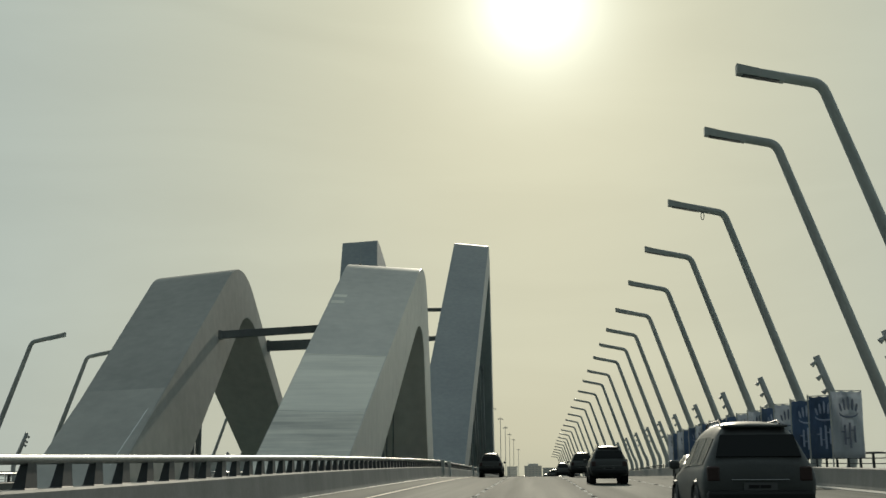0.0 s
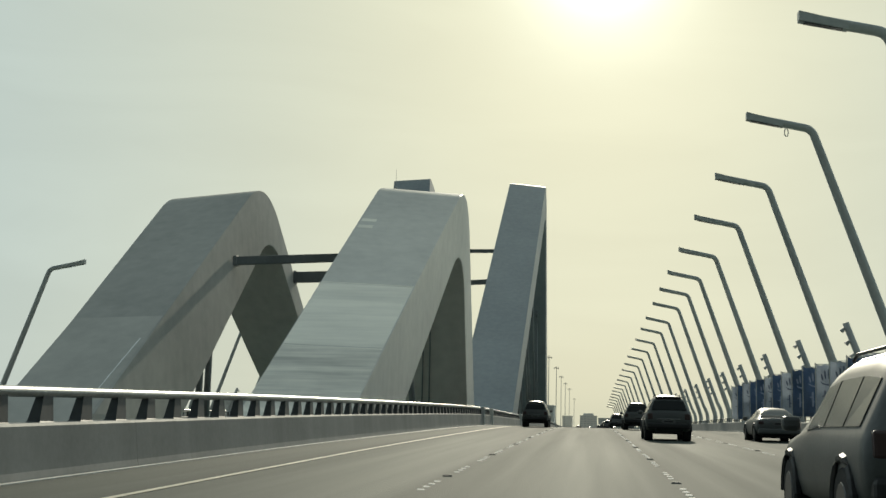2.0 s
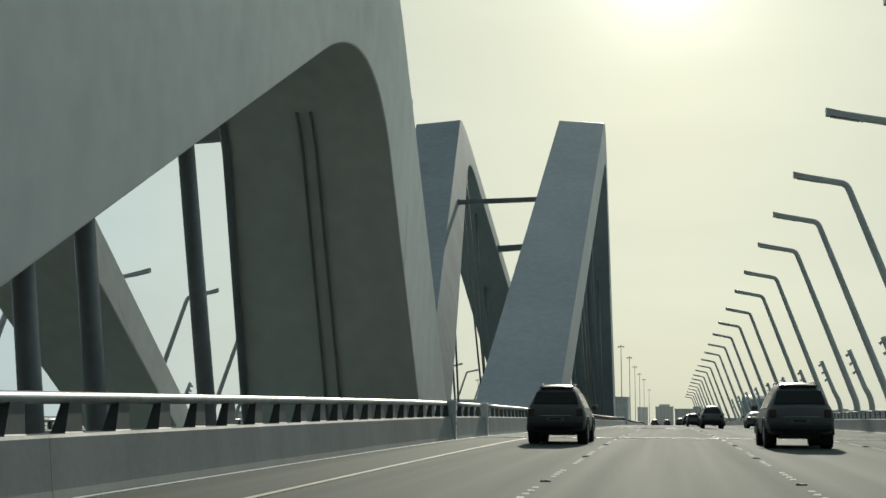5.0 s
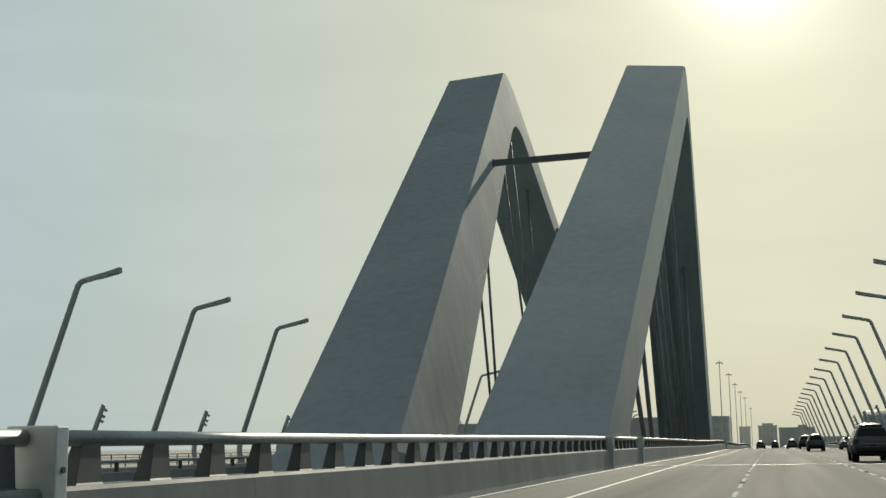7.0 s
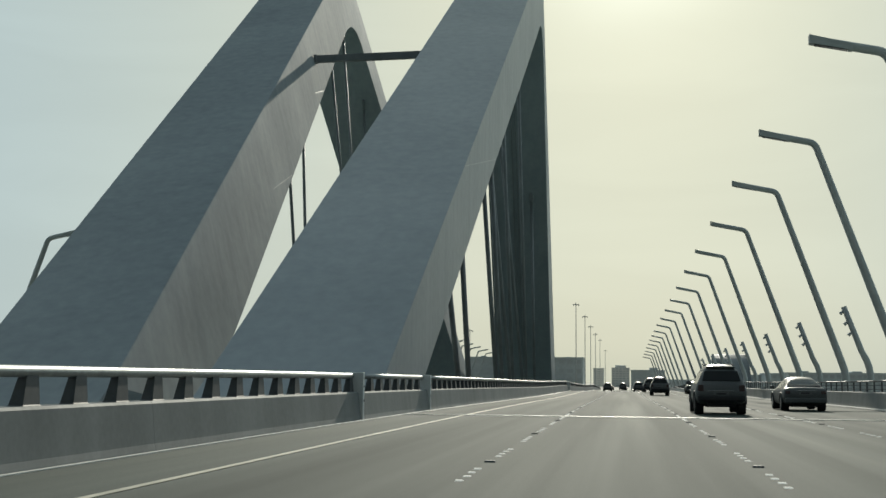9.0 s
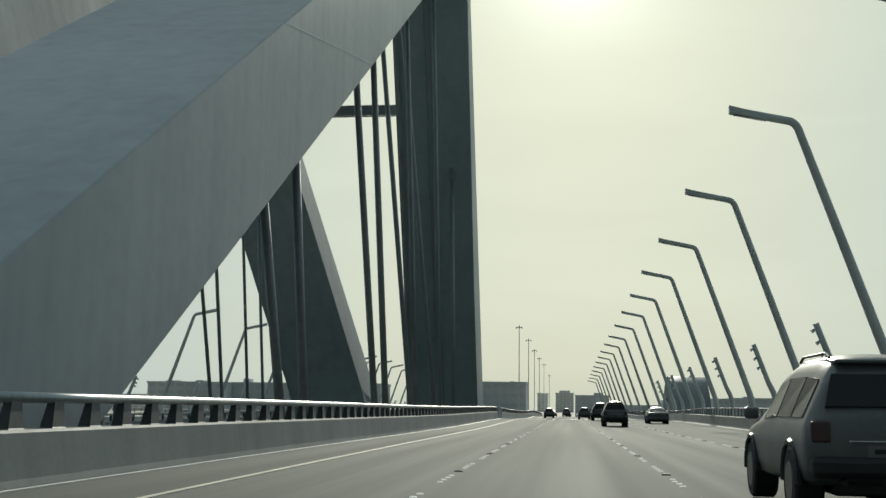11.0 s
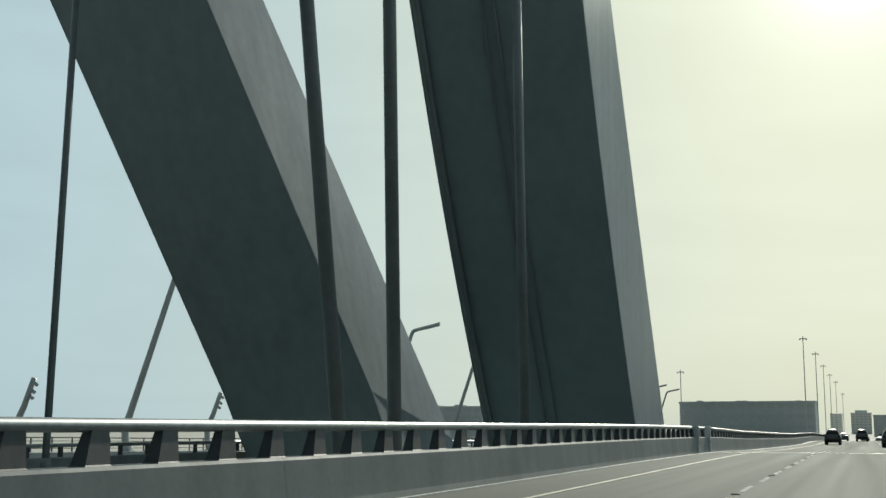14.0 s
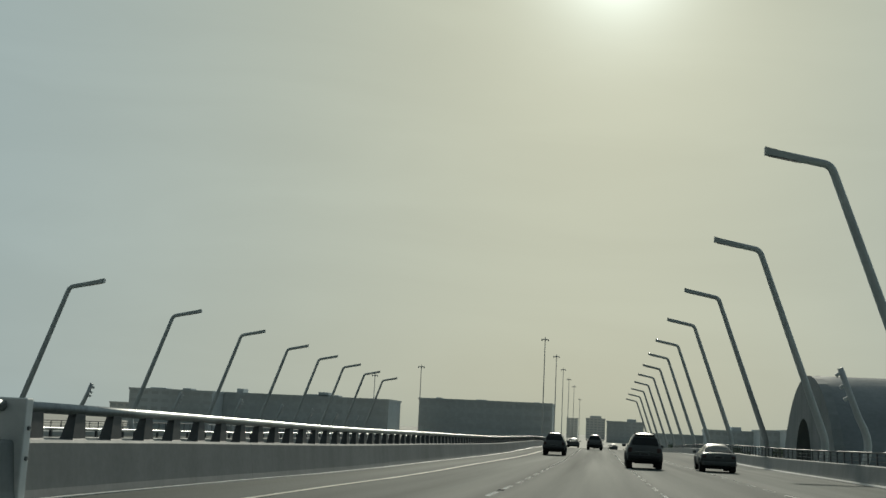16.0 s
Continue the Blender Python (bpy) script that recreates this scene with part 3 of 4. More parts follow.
for rib, pl, po, pi, pairs in ((A1R, plate1, out1, in1, ((33, 34),)),
                               (A1L, plate1l, out1l, in1l, ((34, 36),)),
                               (A2R, plate2, out2, in2, ((3, 4), (6, 7), (36, 36), (44, 45))),
                               (A2L, plate2l, out2l, in2l, ((2, 4), (4, 6), (36, 35), (40, 38)))):
    for i, j in pairs:
        side_seam(rib, pl.faces, po, pi, i, j)
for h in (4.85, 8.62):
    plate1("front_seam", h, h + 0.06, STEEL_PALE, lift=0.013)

# cross struts between the ribs: near end, far end as x, y, height over the road
for a, b, w, h in (((-13.7, 195.5, 10.8), (-21.5, 189.8, 9.7), 0.5, 0.5), ((-13.7, 204.5, 10.65), (-21.6, 205.0, 10.45), 0.5, 0.78),
                   ((-16.4, 324.5, 30.3), (-27.9, 325.0, 30.3), 0.55, 0.62), ((-16.4, 368.0, 30.5), (-27.7, 363.0, 29.2), 0.9, 1.0)):
    st = thing("cross_strut", "dark steel cross strut between two arch ribs", "strut", (a[0], a[1], road_z(a[1]) + a[2]), "cross struts")
    e = (b[0] - a[0], b[1] - a[1], road_z(b[1]) + b[2] - road_z(a[1]) - a[2])

    def slab(k0, k1, g):
        bm = strip([[(e[0] * k, e[1] * k + sy * w * g, e[2] * k + sz * h * g) for sy, sz in ((-0.5, -0.5), (0.5, -0.5), (0.5, 0.5), (-0.5, 0.5))] for k in (k0, k1)])
        bmesh.ops.recalc_face_normals(bm, faces=bm.faces[:])
        bmesh.ops.bevel(bm, geom=bm.edges[:], offset=0.03, segments=2, affect="EDGES", profile=0.5)
        return bm
    part("beam", slab(0, 1, 1.0), STRUT, st)
    for k in (0.0, 0.975):
        part("end_plate", slab(k, k + 0.025, 1.2), STRUT, st)


def soffit_z(path, y):
    for a, b in zip(path, path[1:]):
        if a.x <= y <= b.x:
            return a.y + (b.y - a.y) * (y - a.x) / max(b.x - a.x, 1e-6)
    return path[0].y


# hangers from the deck up to the ribs: foot x and y, sideways and lengthwise lean per metre of height
for path, rad, feet in ((in1, 0.2, ((-10.3, 184.7, -0.12, 0), (-10.3, 187.0, -0.12, 0), (-10.3, 192.4, -0.12, 0))),
                        (in1l, 0.2, ((-22.3, 186.9, 0, 0), (-22.3, 188.4, 0, 0))),
                        (in2, 0.175, ((-9.9, 294.2, -0.11, 0.0), (-9.7, 296.6, -0.06, 0.0), (-9.7, 313.3, -0.058, -0.11), (-9.5, 315.3, -0.058, 0.03),
                                      (-10.4, 332.9, -0.097, 0.03), (-10.6, 336.2, -0.045, 0.06), (-10.6, 348.9, -0.095, 0.0), (-10.6, 351.8, -0.03, 0.03), (-10.6, 363.6, -0.02, 0.04))),
                        (in2l, 0.14, ((-27.2, 321.0, -0.05, -0.11), (-27.2, 323.0, -0.06, 0.06), (-26.4, 340.6, -0.085, -0.11), (-26.2, 342.5, -0.10, 0.068),
                                      (-28.9, 359.6, -0.05, -0.037), (-27.8, 360.9, -0.10, 0.16)))):
    for x, y, dx, dy in feet:
        hg = thing("hanger", "dark painted steel hanger tube below the arch", "hanger", (x, y, road_z(y) - 1.2), "hangers")
        h = 10.0
        for _ in range(12):
            h += 0.6 * (soffit_z(path, y + dy * h) - hg.location.z + 0.3 - h)
        up = lambda k: (dx * k, dy * k, k)
        part("tube", pipe([up(0), up(h)], rad, 14), STRUT, hg, smooth=True)
        part("socket", pipe([up(h - 1.3), up(h - 0.2)], rad * 1.3, 14), STRUT, hg, smooth=True)
        part("base_collar", pipe([up(0.9), up(1.3)], rad * 1.4, 14), STRUT, hg, smooth=True)
# deck brackets that the hangers hold
for x0, x1, y0, y1 in ((-10.0, -8.3, 182, 356), (-28.0, -21.8, 182, 196), (-29.4, -26.0, 322, 366)):
    tagged(part("deck_beam", run([(x0 - 1.6, -1.9), (x1, -1.9), (x1, -1.2), (x0 - 1.6, -1.2)], y0 - 4, y1 + 6, 6), DECK), "concrete edge beam that carries the hangers", "edge beam", kind="structure")

# footings that carry the ribs
for x, w, path_o, path_i in ((-8.9, 4.4, out1, in1), (-20.7, 4.3, out1l, in1l), (-9.4, 7.3, out2, in2), (-20.7, 7.1, out2l, in2l)):
    for k in (0, -1):
        y0, y1 = sorted((path_o[k].x, path_i[k].x))
        z = path_o[k].y
        ft = thing("footing", "grey concrete footing under an arch leg", "footing", ((x - w / 2), (y0 + y1) / 2, -25.0), "arch footings", "structure")
        d = (y1 - y0) / 2
        part("block", strip([[(-w / 2 - g, -d - g, zz), (w / 2 + g, -d - g, zz), (w / 2 + g, d + g, zz), (-w / 2 - g, d + g, zz)] for g, zz in ((3.0, 0.0), (1.2, z + 24.0), (0.6, z + 25.6))]), DECK, ft)

# service pipes down the rear legs
for pl, path, k, r in ((plate1, in1, 0.43, 0.05), (plate1, in1, 0.51, 0.05), (plate1, in1, 0.97, 0.13), (plate2, in2, 0.50, 0.05), (plate2, in2, 0.57, 0.05), (plate2, in2, 0.95, 0.16)):
    pts = [(a + (b - a) * k, p.x - r - 0.05, p.y) for p, (a, b) in ((p, pl.faces(p.y, p.x)) for p in path[27:])]
    dp = thing("service_pipe", "slim steel service pipe fixed to the arch leg", "pipe", (0, 0, 0), "service pipes")
    part("pipe", pipe(pts, r, 10), STRUT, dp, smooth=True)

# lightning rods on the crowns
for x, y, h in ((-13.1, 198.5, 15.9),):
    rod = thing("lightning_rod", "thin steel lightning rod on the arch crown", "lightning rod", (x, y, road_z(y) + h), "lightning rods")
    part("rod", pipe([(0, 0, -0.6), (0, 0, 1.3)], [0.02, 0.01], 6), LAMP, rod)
    part("foot", tbox(-0.12, 0.12, -0.12, 0.12, -0.6, 0.06, 0.02), LAMP, rod)

# ---- leaning street lamps and floodlight stubs ----
LAMP_Y = (155.5, 164.5, 179.9, 195.4, 211.0, 227.6, 243.5, 258.6, 274.4, 293.9, 312.2, 334.8, 359.0, 383.8, 408.5, 433.9, 460.4, 490.8, 520.4, 550.8, 576.4, 602.5, 629.0, 656.0, 684.0, 712.0, 741.0)


BEND = ((15.45, 0.35), (15.60, 0.9), (15.71, 1.4), (15.73, 1.8), (15.66, 2.3), (15.52, 2.75))


def lamp_post(raised=0.0):
    """Lamp on a bent foot; raised: how much higher up its leaning shaft the foot begins."""
    th = thing("street_lamp", "dark grey leaning street lamp with a bent arm", "street lamp", (0, 0, 0), "street lamps")
    back = 0.339 * raised
    pts = [(x - back, 0, z + raised) for x, z in BEND]
    rad = [0.30, 0.29, 0.28, 0.275, 0.27, 0.268]
    foot = (15.45 - back, 0.42 + raised)
    a, c, e = Vector((15.33 - back, 3.3 + raised)), Vector((11.15, 15.43)), Vector((7.98, 16.1))
    for p in rounded(tuple(a), tuple(c), tuple(e), 0.42, 0.36, 6):
        pts.append((p.x, 0, p.y))
        k = (p.y - 3.2) / 12
        rad.append(0.265 - 0.06 * max(0, min(1, k)))
    part("pole", pipe(pts, rad, 12), LAMP, th, smooth=True)
    part("head", strip([[(9.73, -0.20, 15.54), (9.73, 0.20, 15.54), (9.73, 0.20, 15.82), (9.73, -0.20, 15.82)],
                        [(7.93, -0.22, 15.93), (7.93, 0.22, 15.93), (7.93, 0.20, 16.31), (7.93, -0.20, 16.31)]]), LAMP, th)
    part("lens", strip([[(9.53, -0.15, 15.56), (9.53, 0.15, 15.56), (9.53, 0.15, 15.59), (9.53, -0.15, 15.59)],
                        [(8.13, -0.15, 15.85), (8.13, 0.15, 15.85), (8.13, 0.15, 15.89), (8.13, -0.15, 15.89)]]), PANE, th, "dark glass lens")
    part("base_plate", tbox(foot[0] - 0.4, foot[0] + 0.4, -0.4, 0.4, foot[1], foot[1] + 0.08, 0.02), LAMP, th)
    part("collar", pipe([(foot[0] + 0.02, 0, foot[1] + 0.08), (foot[0] + 0.1, 0, foot[1] + 0.4)], 0.36, 14), LAMP, th)
    return th


def stub_post(raised=0.0):
    th = thing("floodlight_post", "short leaning post carrying three small floodlights", "floodlight post", (0, 0, 0), "floodlight posts")
    back = 0.345 * raised
    pts = [(x - back, 0, z + raised) for x, z in BEND] + [(15.2 - back, 0, 3.4 + raised), (14.15, 0, 6.3)]
    part("pole", pipe(pts, [0.24, 0.24, 0.235, 0.23, 0.225, 0.22, 0.2, 0.18], 12), LAMP, th, smooth=True)
    for z in (4.5 + 0.5 * raised, 5.2 + 0.2 * raised, 5.9):
        x = 15.15 - (z - 3.4) * 0.345 - 0.32
        fl = part("floodlight", pipe([(x + 0.14, -0.02, z + 0.10), (x - 0.06, -0.02, z - 0.08)], [0.08, 0.13], 10), LAMP, th)
        part("bracket", tbox(x + 0.08, x + 0.32, -0.05, 0.05, z + 0.06, z + 0.14), LAMP, fl)
    part("base_plate", tbox(15.05 - back, 15.85 - back, -0.35, 0.35, 0.42 + raised, 0.50 + raised, 0.02), LAMP, th)
    return th


LEFT_Y = (154.0, 170.0, 186.0, 202.4, 219.4, 233.5, 248.0, 263.0, 279.0, 296.5, 314.0, 335.0, 356.0, 377.1, 400.7, 425.0, 450.0, 475.1, 501.7, 527.5, 551.6, 572.7, 592.5, 613.0, 634.0)
DROP = 2.75
lamp, stub, lamp_left, stub_left = lamp_post(), stub_post(), lamp_post(DROP - OPP), stub_post(1.1)
lamp.location = (0, LAMP_Y[0], road_z(LAMP_Y[0]))
for i, y in enumerate(LAMP_Y):
    z = road_z(y)
    if i:
        copy_thing(lamp, pose(0, y, z, 0, 0, random.uniform(-0.8, 0.8)))
for i, y in enumerate(LEFT_Y):
    m = pose(-36.3, y, road_z(y) - DROP, 0, 0, 180 + random.uniform(-0.8, 0.8))
    if i:
        copy_thing(lamp_left, m)
    else:
        lamp_left.matrix_world = m
        lamp_left.matrix_basis = m
first = True
for a, b in zip(LAMP_Y, LAMP_Y[1:]):
    y = (a + b) / 2
    if y > 450:
        break
    if first:
        stub.location = (0, y, road_z(y))
        first = False
    else:
        copy_thing(stub, pose(0, y, road_z(y)))
for i, (a, b) in enumerate(zip(LEFT_Y, LEFT_Y[1:])):
    y = (a + b) / 2
    m = pose(-36.3, y, road_z(y) - OPP - 1.1, 0, 0, 180)
    if i:
        copy_thing(stub_left, m)
    else:
        stub_left.matrix_world = m
        stub_left.matrix_basis = m
y = LAMP_Y[2]
hook = bmesh.new()
tube(hook, [(9.9 + 0.09 * math.sin(t), 0.02, 15.27 + 0.22 * math.cos(t)) for t in [2 * math.pi * k / 14 for k in range(15)]], [0.025] * 15, 6)
hk = thing("cable_loop", "loose loop of cable hanging from a lamp arm", "cable", (0, y, road_z(y)))
part("loop", hook, LAMP, hk)
GROUND = -12.0


def ray(ax, az, d):
    """A place d metres beyond the end of the drive, by its slopes to the side and upwards."""
    return ax * d, 373.3 + d, road_z(373.3) + EYE + az * d


# far high masts beyond the bridge
for ax, az, d in ((-0.0464, 0.0736, 820), (-0.0365, 0.0599, 1000), (-0.0305, 0.0493, 1180), (-0.0256, 0.0415, 1380), (-0.0212, 0.0356, 1600), (-0.0162, 0.0256, 1950), (-0.1499, 0.0467, 900), (-0.1893, 0.0379, 1000)):
    x, y, zt = ray(ax, az, d)
    h = zt - GROUND
    ms = thing("high_mast", "tall slender lighting mast with a ring of lamps", "light mast", (x, y, GROUND), "high masts")
    part("shaft", pipe([(0, 0, -3), (0, 0, h + 2)], [0.45, 0.28], 8), LAMP, ms)
    part("crown", strip([[(-2.6, -0.5, h), (2.6, -0.5, h), (2.6, 0.5, h), (-2.6, 0.5, h)], [(-2.4, -0.4, h + 0.6), (2.4, -0.4, h + 0.6), (2.4, 0.4, h + 0.6), (-2.4, 0.4, h + 0.6)]]), LAMP, ms)
    for dx in (-2.2, 0, 2.2):
        part("lamp_head", tbox(dx - 0.45, dx + 0.45, -0.5, 0.5, h - 0.8, h - 0.05, 0.1), LAMP, ms)

# ---- distance ----
def block(label, x0, x1, y, z0, z1, mat, floors, bays, deep=60, roof=()):
    th = thing("far_building", label, "building", ((x0 + x1) / 2, y, z0), "far buildings")
    w, h = x1 - x0, z1 - z0
    part("wall", tbox(-w / 2, w / 2, 0, deep, 0, h), mat, th)
    part("parapet", tbox(-w / 2 - 0.6, w / 2 + 0.6, -0.6, deep + 0.6, h - 1.4, h + 0.5), mat, th)
    for f in range(floors):
        zz = h * (f + 0.35) / floors
        for b in range(bays):
            xx = -w / 2 + w * (b + 0.5) / bays
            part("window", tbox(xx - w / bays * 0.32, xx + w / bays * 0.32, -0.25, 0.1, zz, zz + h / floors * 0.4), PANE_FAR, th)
    for k, (a, b, c) in enumerate(roof):
        part("roof_unit", tbox(-w / 2 + w * a, -w / 2 + w * b, 8, 22, h - 0.4, h + c, 0.3), mat, th)
    return th


# no haze in the air here: wall and pane colours carry it
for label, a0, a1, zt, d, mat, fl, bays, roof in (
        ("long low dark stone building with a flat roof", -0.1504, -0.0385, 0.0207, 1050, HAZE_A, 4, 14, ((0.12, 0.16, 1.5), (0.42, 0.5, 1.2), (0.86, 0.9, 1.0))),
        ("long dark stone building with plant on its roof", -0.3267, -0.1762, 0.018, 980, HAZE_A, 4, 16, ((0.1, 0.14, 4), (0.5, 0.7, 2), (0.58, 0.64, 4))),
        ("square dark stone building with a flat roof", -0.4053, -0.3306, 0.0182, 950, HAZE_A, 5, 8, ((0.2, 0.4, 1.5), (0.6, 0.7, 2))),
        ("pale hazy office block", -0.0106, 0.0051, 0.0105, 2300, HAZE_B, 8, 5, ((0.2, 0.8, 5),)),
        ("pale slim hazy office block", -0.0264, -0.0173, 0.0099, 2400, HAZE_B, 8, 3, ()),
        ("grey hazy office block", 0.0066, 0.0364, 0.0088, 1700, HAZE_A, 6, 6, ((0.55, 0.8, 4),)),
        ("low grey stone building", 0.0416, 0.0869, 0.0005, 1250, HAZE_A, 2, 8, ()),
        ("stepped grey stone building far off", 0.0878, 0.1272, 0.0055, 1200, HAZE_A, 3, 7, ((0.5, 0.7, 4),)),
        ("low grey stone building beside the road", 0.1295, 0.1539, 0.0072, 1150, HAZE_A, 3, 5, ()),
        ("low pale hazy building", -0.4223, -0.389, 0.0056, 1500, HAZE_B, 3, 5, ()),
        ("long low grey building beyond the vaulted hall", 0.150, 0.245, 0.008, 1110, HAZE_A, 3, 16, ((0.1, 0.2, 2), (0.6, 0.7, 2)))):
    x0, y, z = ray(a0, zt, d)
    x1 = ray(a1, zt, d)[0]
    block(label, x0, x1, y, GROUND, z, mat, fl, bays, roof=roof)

# barrel-vaulted building beside the ramp, its arched end towards the road
V_TOP = road_z(373.3) + EYE + 6.1
va = thing("vaulted_building", "grey concrete barrel-vaulted building with a dark arched opening", "building", (19.2, 474.0, V_TOP - 11.6))


def vault(w, h, n=18, flat=0.62):
    return [(w / 2 - w / 2 * math.cos(math.pi * k / n), h * math.sin(math.pi * k / n) ** flat) for k in range(n + 1)]


outer_v, inner_v = vault(30, 11.6, 24, 1.12), [(u + 12.5, z) for u, z in vault(9, 7.6, 24)]
bm = bmesh.new()
ro = [[bm.verts.new((xx, u, z)) for u, z in outer_v] for xx in (0.8, 6.8)]
for k in range(len(outer_v) - 1):
    bm.faces.new((ro[0][k], ro[0][k + 1], ro[1][k + 1], ro[1][k]))
bm.faces.new(ro[1])
bmesh.ops.recalc_face_normals(bm, faces=bm.faces[:])
part("shell", bm, VAULT, va, smooth=True)
bm = bmesh.new()
r0 = [[bm.verts.new((xx, 15 + (u - 15) * 0.999, z * 0.999)) for u, z in outer_v] for xx in (0.0, 0.82)]
r1 = [[bm.verts.new((xx, u, z)) for u, z in inner_v] for xx in (0.0, 5.0)]
for k in range(len(outer_v) - 1):
    bm.faces.new((r0[0][k], r0[0][k + 1], r0[1][k + 1], r0[1][k]))
    bm.faces.new((r0[0][k], r1[0][k], r1[0][k + 1], r0[0][k + 1]))
    bm.faces.new((r1[0][k], r1[1][k], r1[1][k + 1], r1[0][k + 1]))
bm.faces.new(r1[1])
bmesh.ops.recalc_face_normals(bm, faces=bm.faces[:])
part("end_wall", bm, CONC, va)
part("plinth", tbox(-0.2, 7.2, -0.6, 30.6, -14, 0.0), CONC, va)

# trees on the far land
def crown(bm, cx, cy, cz, r, n):
    for _ in range(n):
        d = Vector((random.gauss(0, 1), random.gauss(0, 1), random.gauss(0, 0.7)))
        d = d.normalized() * r * random.uniform(0.3, 1.0)
        s = r * random.uniform(0.10, 0.2)
        c = Vector((cx, cy, cz)) + d
        u = Vector((random.gauss(0, 1), random.gauss(0, 1), random.gauss(0, 1))).normalized()
        v = u.orthogonal().normalized()
        vs = [bm.verts.new(c + s * p) for p in (u, v, -u, -v)]
        bm.faces.new(vs)


def far_tree(x, y, h):
    th = thing("tree", "dark round-crowned tree on the far land", "tree", (x, y, GROUND - 0.1), "far trees")
    bm = bmesh.new()
    tube(bm, [(0, 0, 0), (0.1, 0, h * 0.3), (0, 0.2, h * 0.6)], [0.35, 0.25, 0.12], 7)
    for k in range(4):
        a = k * 1.6
        tube(bm, [(0.05, 0.1, h * 0.35), (math.cos(a) * h * 0.2, math.sin(a) * h * 0.2, h * 0.62)], [0.14, 0.05], 5)
    part("trunk", bm, TRIM, th)
    bm = bmesh.new()
    for k in range(6):
        a = k * 1.05
        crown(bm, math.cos(a) * h * 0.22, math.sin(a) * h * 0.22, h * (0.62 + 0.12 * (k % 3)), h * 0.24, 60)
    part("crown", bm, LEAF, th)


for i in range(34):
    x = random.uniform(-60, 170)
    far_tree(x if abs(x + 20) > 26 else x + 60, random.uniform(1000, 1250), random.uniform(5.5, 9))

# ---- vehicles standing in the lanes ----
SUV = ((0.0, 0.86, 0.56, 0.98, 1.04, 0.72), (0.07, 0.93, 0.48, 1.04, 1.16, 0.72), (0.18, 0.95, 0.42, 1.06, 1.50, 0.65), (0.36, 0.95, 0.38, 1.06, 1.69, 0.59),
       (0.9, 0.95, 0.36, 1.05, 1.77, 0.57), (2.1, 0.95, 0.36, 1.05, 1.76, 0.59), (2.65, 0.95, 0.33, 1.05, 1.66, 0.63), (3.35, 0.95, 0.33, 1.03, 1.10, 0.74),
       (4.15, 0.93, 0.34, 0.95, 1.00, 0.70), (4.55, 0.86, 0.38, 0.80, 0.87, 0.62), (4.7, 0.74, 0.46, 0.70, 0.75, 0.52))
SALOON = ((0.0, 0.80, 0.42, 0.86, 0.91, 0.62), (0.08, 0.88, 0.34, 0.92, 0.98, 0.68), (0.55, 0.91, 0.28, 0.93, 1.00, 0.70), (1.20, 0.91, 0.26, 0.92, 1.35, 0.57),
          (1.7, 0.91, 0.26, 0.91, 1.43, 0.55), (2.4, 0.91, 0.26, 0.90, 1.42, 0.56), (2.75, 0.91, 0.26, 0.90, 1.35, 0.57), (3.45, 0.91, 0.26, 0.88, 0.95, 0.70),
          (4.2, 0.88, 0.28, 0.78, 0.84, 0.66), (4.55, 0.80, 0.32, 0.66, 0.71, 0.56), (4.7, 0.68, 0.40, 0.58, 0.62, 0.46))


def station(rows, y):
    """Half width, sill, belt, roof and roof half width at y along the car."""
    for a, b in zip(rows, rows[1:]):
        if a[0] <= y <= b[0]:
            t = (y - a[0]) / (b[0] - a[0])
            return [p + (q - p) * t for p, q in zip(a, b)]
    return list(rows[-1])


def section(row):
    y, w, z0, belt, roof, wr = row
    half = [(0.0, z0), (w * 0.80, z0), (w * 0.94, z0 + 0.06), (w * 0.985, z0 + 0.22), (w, z0 + (belt - z0) * 0.62), (w * 0.985, belt - 0.07), (w * 0.95, belt),
            (w * 0.95 + (wr - w * 0.95) * 0.78, belt + (roof - belt) * 0.74), (wr * 0.96, roof - (roof - belt) * 0.10), (wr * 0.80, roof - (roof - belt) * 0.02), (wr * 0.4, roof + 0.012), (0.0, roof + 0.018)]
    return [(x, y, z) for x, z in half] + [(-x, y, z) for x, z in half[-2:0:-1]]


def pane_on(rows, s, ya, yb, k0, k1, slant=0.0):
    """A glass pane over the car's side between two stations and two heights of the cabin."""
    q = []
    for y, k in ((ya, k0), (yb, k0), (yb - slant, k1), (ya, k1)):
        _, w, z0, belt, roof, wr = station(rows, y)
        kk = k * 0.74
        x = w * 0.95 + (wr - w * 0.95) * kk / 0.74 * 0.78
        q.append((s * x, y, belt + (roof - belt) * kk))
    bm = strip([[(x + s * 0.012, y, z) for x, y, z in q], [(x - s * 0.05, y, z) for x, y, z in q]])
    bmesh.ops.recalc_face_normals(bm, faces=bm.faces[:])
    return bm


